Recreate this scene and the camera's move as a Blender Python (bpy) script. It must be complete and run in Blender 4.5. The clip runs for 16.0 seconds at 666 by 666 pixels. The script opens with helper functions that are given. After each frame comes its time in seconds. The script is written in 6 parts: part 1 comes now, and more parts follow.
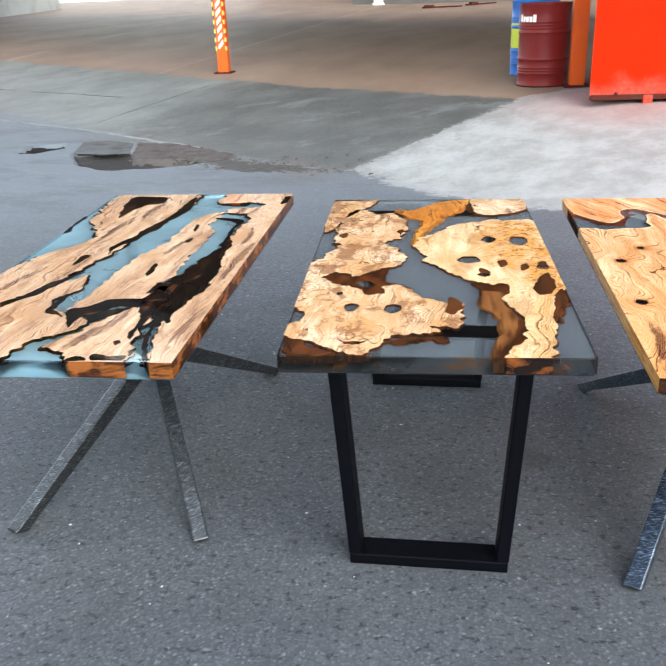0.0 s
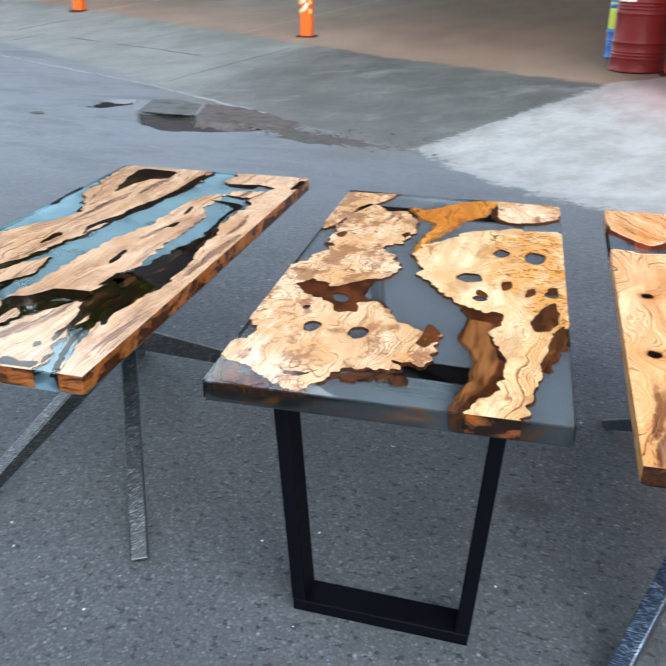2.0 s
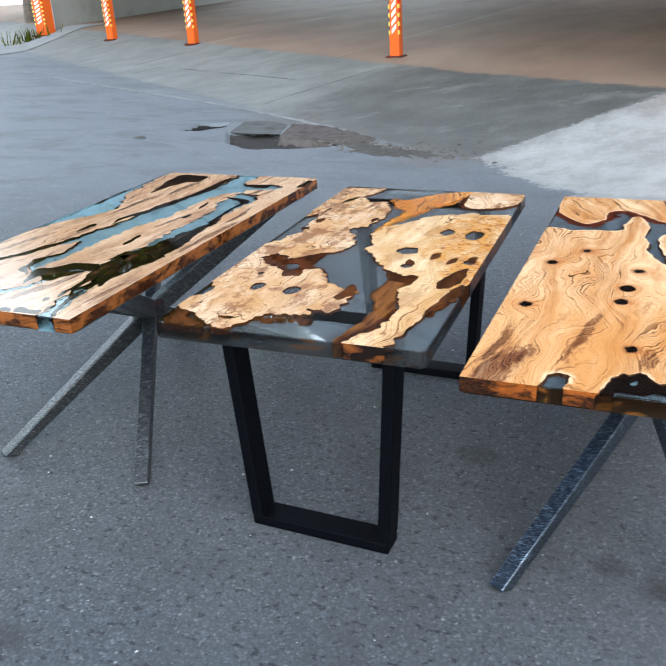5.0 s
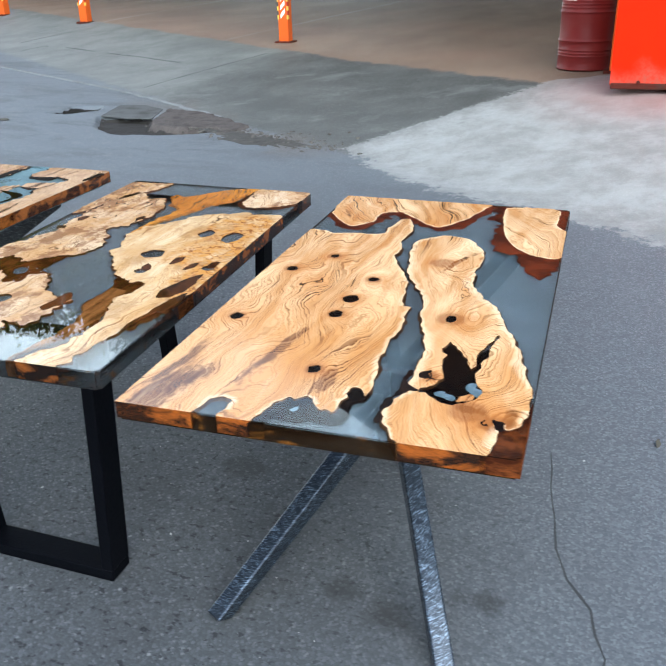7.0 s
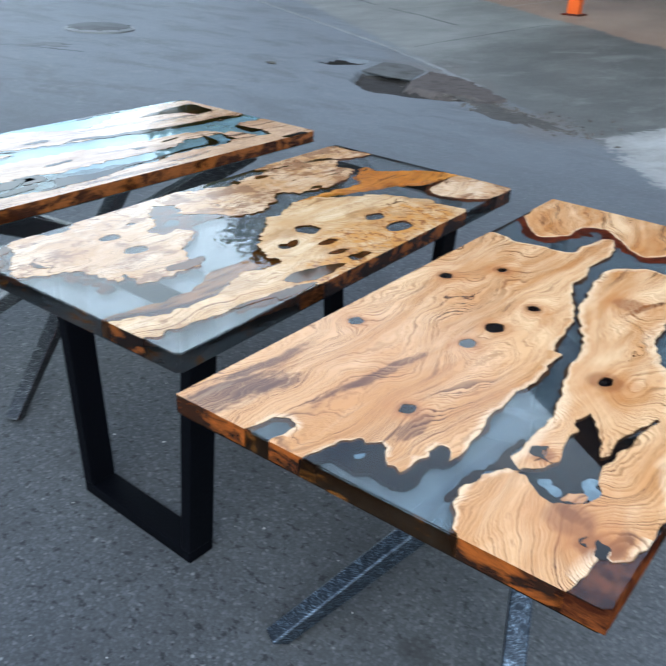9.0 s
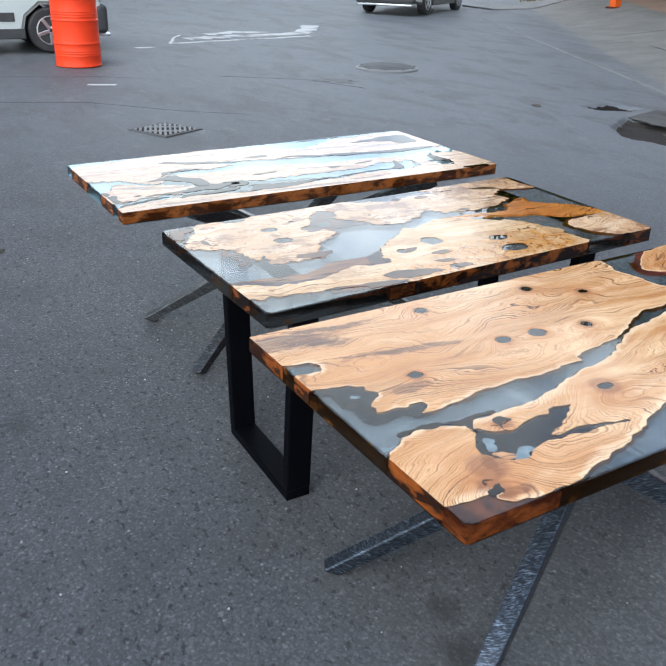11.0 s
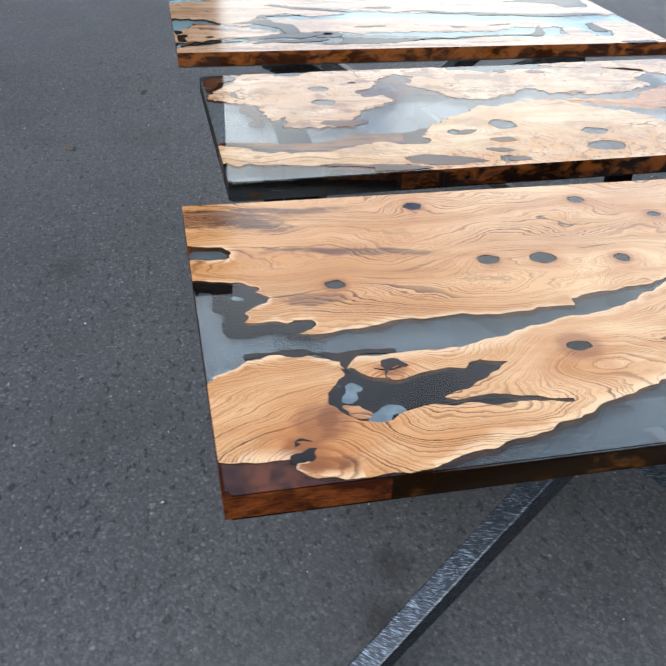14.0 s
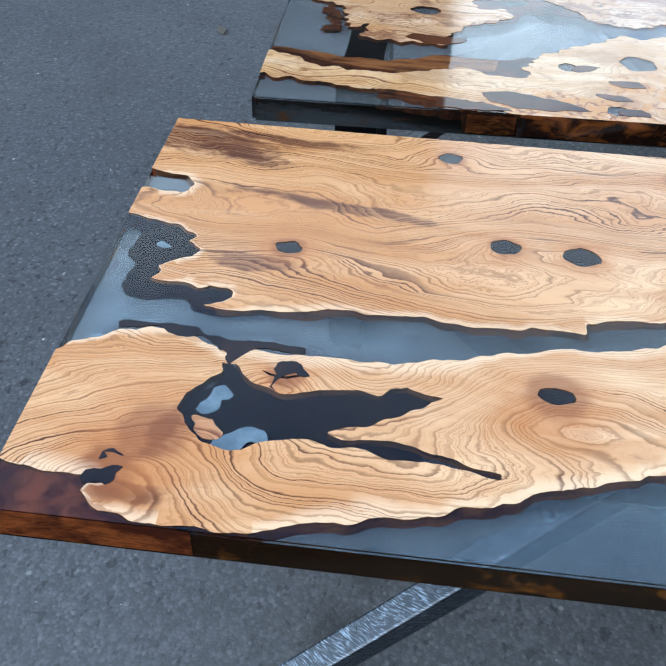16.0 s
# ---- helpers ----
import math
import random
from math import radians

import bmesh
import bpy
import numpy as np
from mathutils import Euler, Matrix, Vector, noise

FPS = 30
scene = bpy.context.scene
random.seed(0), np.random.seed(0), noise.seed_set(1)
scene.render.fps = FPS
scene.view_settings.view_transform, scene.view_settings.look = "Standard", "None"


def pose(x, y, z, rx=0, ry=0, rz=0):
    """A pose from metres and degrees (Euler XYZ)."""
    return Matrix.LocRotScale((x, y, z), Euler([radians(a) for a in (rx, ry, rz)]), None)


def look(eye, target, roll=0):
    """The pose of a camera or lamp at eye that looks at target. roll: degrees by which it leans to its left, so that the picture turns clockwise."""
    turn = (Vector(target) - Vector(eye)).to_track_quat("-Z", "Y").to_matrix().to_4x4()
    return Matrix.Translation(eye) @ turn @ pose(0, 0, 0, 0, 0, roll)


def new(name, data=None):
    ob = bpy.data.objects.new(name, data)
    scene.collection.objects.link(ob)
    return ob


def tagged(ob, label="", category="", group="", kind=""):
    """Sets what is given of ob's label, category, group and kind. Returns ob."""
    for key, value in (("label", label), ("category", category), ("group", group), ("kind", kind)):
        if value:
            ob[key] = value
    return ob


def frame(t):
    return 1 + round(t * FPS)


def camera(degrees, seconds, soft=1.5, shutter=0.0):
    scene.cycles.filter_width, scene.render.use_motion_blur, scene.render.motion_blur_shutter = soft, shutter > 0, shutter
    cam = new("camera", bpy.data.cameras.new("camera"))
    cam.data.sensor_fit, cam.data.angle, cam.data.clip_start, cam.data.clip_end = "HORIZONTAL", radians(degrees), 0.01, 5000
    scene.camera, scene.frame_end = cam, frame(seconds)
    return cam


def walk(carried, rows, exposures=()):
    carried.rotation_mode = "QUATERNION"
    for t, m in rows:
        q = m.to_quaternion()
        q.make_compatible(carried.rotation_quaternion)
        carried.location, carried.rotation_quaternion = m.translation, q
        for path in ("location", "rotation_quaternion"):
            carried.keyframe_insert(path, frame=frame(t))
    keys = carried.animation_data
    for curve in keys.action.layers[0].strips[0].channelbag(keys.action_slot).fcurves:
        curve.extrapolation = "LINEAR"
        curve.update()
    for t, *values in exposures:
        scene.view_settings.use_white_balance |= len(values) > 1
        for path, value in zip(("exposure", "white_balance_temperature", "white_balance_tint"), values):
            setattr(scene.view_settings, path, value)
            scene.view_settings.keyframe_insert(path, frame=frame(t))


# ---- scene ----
cam = camera(45.4, 16.0, shutter=0.35)
PATH = [
    (0, (0.353, -0.164, 1.57), (0.042, 1.647, 0.781), -2.7),
    (0.5, (0.367, -0.043, 1.573), (0.159, 1.773, 0.76), -2.2),
    (1, (0.385, 0.068, 1.559), (0.216, 1.878, 0.724), -2.1),
    (1.5, (0.477, 0.154, 1.554), (0.261, 1.949, 0.699), -2.1),
    (2, (0.586, 0.216, 1.565), (0.089, 1.955, 0.71), 0.2),
    (2.5, (0.626, 0.229, 1.556), (-0.107, 1.883, 0.702), -1.9),
    (3, (0.673, 0.093, 1.576), (-0.164, 1.702, 0.735), -3.1),
    (5.5, (1.324, -0.056, 1.569), (0.571, 1.621, 0.781), -4.1),
    (6, (1.384, 0.102, 1.563), (0.752, 1.82, 0.758), -2.5),
    (6.5, (1.5, 0.223, 1.559), (0.909, 1.949, 0.739), -2.5),
    (7, (1.687, 0.309, 1.553), (1.071, 2.016, 0.712), -1.4),
    (7.5, (1.812, 0.389, 1.551), (1.126, 2.058, 0.69), 0.3),
    (8, (1.813, 0.51, 1.54), (1.094, 2.163, 0.674), 2.4),
    (8.5, (1.777, 0.633, 1.539), (0.938, 2.217, 0.652), 4.3),
    (9, (1.769, 0.695, 1.533), (0.667, 2.089, 0.614), 2.6),
    (9.5, (1.849, 0.765, 1.549), (0.523, 1.944, 0.625), 2.4),
    (12, (2.564, 0.824, 1.598), (0.979, 1.671, 0.72), 1.3),
    (12.5, (2.486, 0.965, 1.561), (0.919, 1.767, 0.611), 1.0),
    (13, (2.347, 1.119, 1.524), (0.814, 1.898, 0.502), 1.4),
    (13.5, (2.286, 1.292, 1.472), (0.69, 1.865, 0.412), 0.7),
    (14, (2.277, 1.494, 1.462), (0.66, 1.829, 0.333), 2.3),
    (14.5, (2.209, 1.615, 1.423), (0.616, 1.905, 0.249), 2.4),
    (15, (2.094, 1.718, 1.403), (0.54, 1.859, 0.151), 5.4),
    (15.5, (2.027, 1.787, 1.386), (0.508, 1.817, 0.085), 5.1),
    (16, (2.005, 1.888, 1.396), (0.517, 1.735, 0.068), 2.5),
]
EXPOSURE = [(t, e + 0.62, k * 0.945, n) for t, e, k, n in ((0, 2.71, 6850, 6), (3, 2.54, 6300, 4), (6, 2.44, 6500, 5), (7.5, 2.37, 6350, 3), (9, 2.03, 6050, 3), (9.5, 1.93, 6000, 3), (12, 1.89, 7050, 11), (14, 1.74, 7000, 10), (15.5, 1.82, 6220, 6), (16, 1.92, 5950, 4))]
walk(cam, [(t, look(eye, target, roll)) for t, eye, target, roll in PATH], EXPOSURE)

# ---- light ----
world = bpy.data.worlds.new("sky")
scene.world = world
world.use_nodes = True
wt = world.node_tree
sky = wt.nodes.new("ShaderNodeTexSky")
sky.sky_type = "NISHITA"
sky.sun_disc = False
sky.sun_elevation, sky.sun_rotation = radians(50), radians(145)
sky.air_density, sky.dust_density, sky.ozone_density = 1.0, 1.0, 1.0
wt.nodes["Background"].inputs["Strength"].default_value = 0.12


def drifting_cloud():
    """Thin broken cloud, thicker towards the horizon, white by the sky's own brightness."""
    def node(kind, **sets):
        nd = wt.nodes.new(kind)
        for k, v in sets.items():
            nd.inputs[k].default_value = v
        return nd
    way = node("ShaderNodeTexCoord").outputs["Generated"]
    flat = node("ShaderNodeMapping")
    flat.inputs["Scale"].default_value = (1.0, 1.0, 2.2)
    wt.links.new(way, flat.inputs[0])
    puff = node("ShaderNodeTexNoise", Scale=3.1, Detail=6.0, Roughness=0.6, Distortion=0.4)
    wt.links.new(flat.outputs[0], puff.inputs["Vector"])
    cover = node("ShaderNodeMapRange", **{"From Min": 0.18, "From Max": 0.50})
    cover.interpolation_type = "SMOOTHSTEP"
    wt.links.new(puff.outputs[0], cover.inputs["Value"])
    apart = node("ShaderNodeSeparateXYZ")
    wt.links.new(way, apart.inputs[0])
    low = node("ShaderNodeMapRange", **{"From Min": 0.48, "From Max": 0.80, "To Min": 1.0, "To Max": 0.08})
    wt.links.new(apart.outputs[2], low.inputs["Value"])
    thick = node("ShaderNodeMath")
    thick.operation = "MULTIPLY"
    wt.links.new(cover.outputs[0], thick.inputs[0])
    wt.links.new(low.outputs[0], thick.inputs[1])
    grey = node("ShaderNodeRGBToBW")
    wt.links.new(sky.outputs[0], grey.inputs[0])
    even = node("ShaderNodeMath")
    even.operation = "SQRT"
    wt.links.new(grey.outputs[0], even.inputs[0])
    white = node("ShaderNodeMath")
    white.operation = "MULTIPLY"
    white.inputs[1].default_value = 2.5
    wt.links.new(even.outputs[0], white.inputs[0])
    both = node("ShaderNodeMix")
    both.data_type = "RGBA"
    wt.links.new(thick.outputs[0], both.inputs[0])
    dim = node("ShaderNodeMix")
    dim.data_type, dim.blend_type = "RGBA", "MULTIPLY"
    dim.inputs[0].default_value = 1.0
    dim.inputs[7].default_value = (0.19, 0.27, 0.38, 1)
    wt.links.new(sky.outputs[0], dim.inputs[6])
    wt.links.new(dim.outputs[2], both.inputs[6])
    tint = node("ShaderNodeMix")
    tint.data_type, tint.blend_type = "RGBA", "MULTIPLY"
    tint.inputs[0].default_value = 1.0
    tint.inputs[7].default_value = (0.90, 0.98, 1.03, 1)
    wt.links.new(white.outputs[0], tint.inputs[6])
    wt.links.new(tint.outputs[2], both.inputs[7])
    wt.links.new(both.outputs[2], wt.nodes["Background"].inputs[0])


drifting_cloud()

sun = new("sun", bpy.data.lights.new("sun", "SUN"))
sun.data.energy, sun.data.angle, sun.data.color = 0.5, radians(50), (1.0, 0.98, 0.96)
sun.matrix_world = look((15.9, -22.8, 33.1), (0, 0, 0))


# ---- small helpers ----
def mesh(name, bm, *mats, smooth=False):
    me = bpy.data.meshes.new(name)
    bm.normal_update()
    bm.to_mesh(me)
    bm.free()
    for m in mats:
        me.materials.append(m)
    if smooth:
        me.shade_smooth()
        me.set_sharp_from_angle(angle=radians(35))
    return me


def thing(name, label, category, m=None, group="", kind=""):
    ob = new(name)
    ob.empty_display_size = 0.1
    ob.matrix_world = m or Matrix()
    return tagged(ob, label, category, group, kind)


def part(name, bm, mats, parent, label="", smooth=False):
    """One bmesh as one mesh object under a thing or a part."""
    mats = mats if isinstance(mats, (list, tuple)) else [mats]
    ob = new(name, mesh(name, bm, *mats, smooth=smooth))
    ob.parent = parent
    return tagged(ob, label)


def solid(name, bm, mats, label, category, m=None, kind="", group="", smooth=False):
    mats = mats if isinstance(mats, (list, tuple)) else [mats]
    ob = new(name, mesh(name, bm, *mats, smooth=smooth))
    ob.matrix_world = m or Matrix()
    return tagged(ob, label, category, group, kind)


def box(bm, lo, hi, bevel=0.0, segments=2, m=None):
    lo, hi = Vector(lo), Vector(hi)
    made = bmesh.ops.create_cube(bm, size=1.0, matrix=(m or Matrix()) @ Matrix.Translation((lo + hi) / 2) @ Matrix.Diagonal((*(hi - lo), 1)))
    if bevel:
        edges = list({e for v in made["verts"] for e in v.link_edges})
        bmesh.ops.bevel(bm, geom=edges, offset=bevel, segments=segments, affect="EDGES", profile=0.5)
    return bm


def lathe(bm, profile, n=40, m=None):
    """A turned form from (radius, height) pairs."""
    rings = []
    for r, z in profile:
        rings.append([bm.verts.new((m or Matrix()) @ Vector((r * math.cos(6.28318531 * k / n), r * math.sin(6.28318531 * k / n), z))) for k in range(n)])
    for a, b in zip(rings, rings[1:]):
        for k in range(n):
            bm.faces.new((a[k], a[(k + 1) % n], b[(k + 1) % n], b[k]))
    bm.faces.new(rings[-1])
    bm.faces.new(list(reversed(rings[0])))
    return bm


def extrude_profile(bm, pts, lo, hi, axis=0):
    """A closed profile of (p, q) drawn out along an axis."""
    def at(p, q, d):
        return {0: (d, p, q), 1: (p, d, q), 2: (p, q, d)}[axis]
    a = [bm.verts.new(at(p, q, lo)) for p, q in pts]
    b = [bm.verts.new(at(p, q, hi)) for p, q in pts]
    n = len(pts)
    bm.faces.new(a)
    bm.faces.new(list(reversed(b)))
    for k in range(n):
        bm.faces.new((a[k], b[k], b[(k + 1) % n], a[(k + 1) % n]))
    bmesh.ops.recalc_face_normals(bm, faces=bm.faces)
    return bm


# ---- materials ----
class Nodes:
    """Short names for the nodes of one material."""

    def __init__(self, name):
        self.mat = bpy.data.materials.new(name)
        self.mat.use_nodes = True
        self.t = self.mat.node_tree
        self.t.nodes.clear()
        self.out = self.t.nodes.new("ShaderNodeOutputMaterial")

    def put(self, sock, v):
        if isinstance(v, bpy.types.NodeSocket):
            self.t.links.new(v, sock)
        elif v is not None:
            if sock.type == "RGBA" and len(v) == 3:
                v = (*v, 1)
            sock.default_value = v

    def coords(self, kind="Object"):
        return self.t.nodes.new("ShaderNodeTexCoord").outputs[kind]

    def place(self):
        return self.t.nodes.new("ShaderNodeNewGeometry").outputs["Position"]

    def scaled(self, v, s, turn=(0, 0, 0), loc=(0, 0, 0)):
        n = self.t.nodes.new("ShaderNodeMapping")
        self.put(n.inputs[0], v)
        n.inputs["Scale"].default_value = s
        n.inputs["Rotation"].default_value = [radians(a) for a in turn]
        n.inputs["Location"].default_value = loc
        return n.outputs[0]

    def noise(self, v, scale, detail=3.0, rough=0.55, warp=0.0, out=0):
        n = self.t.nodes.new("ShaderNodeTexNoise")
        self.put(n.inputs["Vector"], v)
        n.inputs["Scale"].default_value, n.inputs["Detail"].default_value = scale, detail
        n.inputs["Roughness"].default_value, n.inputs["Distortion"].default_value = rough, warp
        return n.outputs[out]

    def cells(self, v, scale, out="Color", feature="F1"):
        n = self.t.nodes.new("ShaderNodeTexVoronoi")
        n.feature = feature
        self.put(n.inputs["Vector"], v)
        n.inputs["Scale"].default_value = scale
        return n.outputs[out]

    def math(self, op, a, b=0.0, c=0.0):
        n = self.t.nodes.new("ShaderNodeMath")
        n.operation = op
        for s, v in zip(n.inputs, (a, b, c)):
            self.put(s, v)
        return n.outputs[0]

    def vec(self, op, a, b=(0, 0, 0), out=0):
        n = self.t.nodes.new("ShaderNodeVectorMath")
        n.operation = op
        self.put(n.inputs[0], a)
        if op == "SCALE":
            self.put(n.inputs["Scale"], b)
        else:
            self.put(n.inputs[1], b)
        return n.outputs["Value"] if op in ("DISTANCE", "DOT_PRODUCT", "LENGTH") else n.outputs[out]

    def ramp(self, v, lo, hi, a=0.0, b=1.0):
        n = self.t.nodes.new("ShaderNodeMapRange")
        n.interpolation_type = "SMOOTHSTEP"
        for k, x in zip(("Value", "From Min", "From Max", "To Min", "To Max"), (v, lo, hi, a, b)):
            self.put(n.inputs[k], x)
        return n.outputs[0]

    def mix(self, f, a, b, blend="MIX"):
        n = self.t.nodes.new("ShaderNodeMix")
        n.data_type, n.blend_type = "RGBA", blend
        self.put(n.inputs[0], f)
        self.put(n.inputs[6], a)
        self.put(n.inputs[7], b)
        return n.outputs[2]

    def split(self, v):
        n = self.t.nodes.new("ShaderNodeSeparateXYZ")
        self.put(n.inputs[0], v)
        return n.outputs

    def bump(self, h, strength=0.3, far=0.01):
        n = self.t.nodes.new("ShaderNodeBump")
        n.inputs["Strength"].default_value, n.inputs["Distance"].default_value = strength, far
        self.put(n.inputs["Height"], h)
        return n.outputs[0]

    def surface(self, colour, rough=0.6, metal=0.0, normal=None, **more):
        n = self.t.nodes.new("ShaderNodeBsdfPrincipled")
        self.put(n.inputs["Base Color"], colour)
        self.put(n.inputs["Roughness"], rough)
        self.put(n.inputs["Metallic"], metal)
        if normal is not None:
            self.put(n.inputs["Normal"], normal)
        for k, v in more.items():
            self.put(n.inputs[k.replace("_", " ")], v)
        return self.done(n.outputs[0])

    def done(self, s):
        self.t.links.new(s, self.out.inputs[0])
        return self.mat


def painted(name, colour, rough=0.45, worn=(0.25, 0.2, 0.17), amount=0.12, metal=0.0, size=6.0, bump=0.15, **more):
    """Paint, plastic or metal with dirt and wear at two scales."""
    n = Nodes(name)
    v = n.coords()
    big, small = n.noise(v, size, 4.0, 0.6), n.noise(v, size * 12, 3.0)
    c = n.mix(n.math("MULTIPLY", n.ramp(big, 0.42, 0.8), amount * 2.2), colour, worn)
    c = n.mix(n.math("MULTIPLY", small, amount * 0.7), c, worn)
    r = n.math("ADD", n.math("MULTIPLY", n.math("SUBTRACT", small, 0.5), 0.22), rough)
    return n.surface(c, r, metal, n.bump(small, bump, 0.003), **more)


BAYS = ((-8.61, 15.20, -9.10, 21.03), (-4.35, 13.23, -3.89, 23.81))  # two faded lines on the garage floor


def asphalt_and_concrete():
    """The yard: old asphalt, a worn concrete ramp, pale cement and the swept garage floor, each where it lies."""
    n = Nodes("yard_ground")
    p = n.place()
    x, y, _ = n.split(p)
    edge = n.math("SUBTRACT", n.noise(p, 1.4, 4.0, 0.65), 0.5)
    fine = n.math("SUBTRACT", n.noise(p, 9.0, 4.0, 0.7), 0.5)
    wob = n.math("ADD", n.math("MULTIPLY", edge, 0.6), n.math("MULTIPLY", fine, 0.25))

    def line(a, b, c):
        return n.math("ADD", n.math("ADD", n.math("MULTIPLY", x, a), n.math("MULTIPLY", y, b)), c)

    far = line(0.57, 0.82, 0.785 * 0.57 - 7.33 * 0.82)
    along = line(-0.82, 0.57, -0.785 * 0.82 - 7.33 * 0.57)
    # asphalt: dark binder, grey and pale stones
    stones = n.cells(p, 125.0)
    grey = n.split(stones)[0]
    gap = n.cells(p, 125.0, "Distance")
    spots = n.split(n.cells(p, 34.0))[1]
    spot_d = n.cells(p, 34.0, "Distance")
    mott = n.noise(p, 0.55, 5.0, 0.62)
    patch = n.noise(p, 2.6, 4.0, 0.6)
    grain = n.noise(p, 240.0, 2.0)
    a = n.mix(n.ramp(grey, 0.05, 1.0), (0.035, 0.037, 0.040), (0.062, 0.065, 0.069))
    a = n.mix(n.math("MULTIPLY", n.ramp(grey, 0.95, 0.99), 0.35), a, (0.169, 0.169, 0.164))
    a = n.mix(n.math("MULTIPLY", n.math("MULTIPLY", n.ramp(spots, 0.945, 0.97), n.ramp(spot_d, 0.24, 0.10)), 0.45), a, (0.40, 0.40, 0.39))
    a = n.mix(n.ramp(gap, 0.4, 0.8, 0.0, 0.4), a, (0.019, 0.019, 0.018))
    a = n.mix(n.math("MULTIPLY", n.ramp(mott, 0.4, 0.72), 0.3), a, (0.085, 0.085, 0.082))
    a = n.mix(n.math("MULTIPLY", n.ramp(patch, 0.44, 0.70), 0.45), a, (0.026, 0.025, 0.025))
    a = n.mix(n.math("MULTIPLY", n.ramp(n.noise(n.scaled(p, (1.0, 1.3, 1.0)), 33.0, 4.0, 0.60), 0.585, 0.63), 0.92), a, (0.007, 0.007, 0.008))
    a = n.mix(n.math("MULTIPLY", n.ramp(n.noise(p, 60.0, 3.0, 0.7), 0.58, 0.72), 0.35), a, (0.12, 0.12, 0.12))
    # the asphalt further off is paler
    outlying = n.ramp(n.math("ADD", n.vec("DISTANCE", n.vec("MULTIPLY", p, (1, 1, 0)), (0.6, 2.2, 0)), n.math("MULTIPLY", wob, 2.0)), 2.6, 6.5)
    a = n.mix(n.math("MULTIPLY", outlying, 0.62), a, (0.092, 0.097, 0.102))
    # paler bluish asphalt northwards paints in the sky's sheen at grazing angles
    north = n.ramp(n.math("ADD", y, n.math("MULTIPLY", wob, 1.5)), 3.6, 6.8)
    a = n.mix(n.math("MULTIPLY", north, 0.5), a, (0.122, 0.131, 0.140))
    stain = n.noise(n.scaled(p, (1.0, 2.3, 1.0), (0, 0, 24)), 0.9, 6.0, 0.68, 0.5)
    a = n.mix(n.math("MULTIPLY", n.math("MULTIPLY", outlying, n.ramp(stain, 0.46, 0.62)), 0.55), a, (0.045, 0.044, 0.042))
    a = n.mix(n.math("MULTIPLY", n.math("MULTIPLY", outlying, n.ramp(n.noise(p, 6.5, 5.0, 0.72), 0.55, 0.68)), 0.4), a, (0.15, 0.149, 0.143))
    # asphalt east of the tables is painted paler, for the brighter light there
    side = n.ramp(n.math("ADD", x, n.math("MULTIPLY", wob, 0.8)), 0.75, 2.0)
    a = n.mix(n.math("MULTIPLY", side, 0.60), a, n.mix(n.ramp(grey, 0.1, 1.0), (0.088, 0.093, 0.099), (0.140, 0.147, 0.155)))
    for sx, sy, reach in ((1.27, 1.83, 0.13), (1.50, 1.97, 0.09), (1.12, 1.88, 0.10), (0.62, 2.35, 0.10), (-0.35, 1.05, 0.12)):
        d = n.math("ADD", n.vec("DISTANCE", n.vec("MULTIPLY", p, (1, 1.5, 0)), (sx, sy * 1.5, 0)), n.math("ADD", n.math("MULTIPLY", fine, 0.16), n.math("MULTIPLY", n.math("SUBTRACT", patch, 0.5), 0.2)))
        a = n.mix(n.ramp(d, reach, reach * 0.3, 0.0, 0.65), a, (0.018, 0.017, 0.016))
    # ramp of grey concrete, darker towards the pale cement
    cst = n.noise(n.scaled(p, (1.0, 1.6, 1.0), (0, 0, -35)), 1.3, 6.0, 0.64)
    smear = n.noise(n.scaled(p, (0.8, 1.4, 1.0), (0, 0, -32)), 1.7, 6.0, 0.70, 0.4)
    pale = n.mix(n.ramp(cst, 0.32, 0.7), (0.098, 0.096, 0.086), (0.144, 0.142, 0.127))
    dark = n.mix(n.ramp(cst, 0.35, 0.75), (0.053, 0.051, 0.045), (0.088, 0.085, 0.076))
    b = n.mix(n.ramp(n.math("ADD", along, n.math("ADD", n.math("MULTIPLY", edge, 2.6), n.math("MULTIPLY", fine, 0.7))), 2.9, 4.7), dark, pale)
    b = n.mix(n.math("MULTIPLY", n.ramp(smear, 0.52, 0.68), 0.40), b, (0.168, 0.164, 0.150))
    b = n.mix(n.math("MULTIPLY", n.ramp(n.noise(p, 7.0, 5.0, 0.7), 0.60, 0.72), 0.35), b, (0.040, 0.038, 0.035))
    # pale cement, reddish with paint dust round the skip
    wst = n.noise(p, 3.1, 5.0, 0.68)
    wh = n.mix(n.ramp(wst, 0.3, 0.72), (0.185, 0.176, 0.161), (0.275, 0.266, 0.247))
    wh = n.mix(n.math("MULTIPLY", n.ramp(n.noise(n.scaled(p, (1.0, 1.5, 1.0)), 5.5, 6.0, 0.72), 0.55, 0.70), 0.35), wh, (0.150, 0.149, 0.143))
    red = n.ramp(n.math("ADD", n.vec("DISTANCE", n.vec("MULTIPLY", p, (1, 1.5, 0)), (2.3, 12.6, 0)), n.math("MULTIPLY", wob, 1.2)), 1.9, 0.5)
    wh = n.mix(n.math("MULTIPLY", red, 0.55), wh, (0.280, 0.133, 0.112))
    # garage floor
    gst = n.noise(n.scaled(p, (1.0, 0.35, 1.0), (0, 0, 30)), 0.9, 5.0, 0.6)
    g = n.mix(n.ramp(gst, 0.3, 0.75), (0.136, 0.086, 0.057), (0.190, 0.129, 0.089))
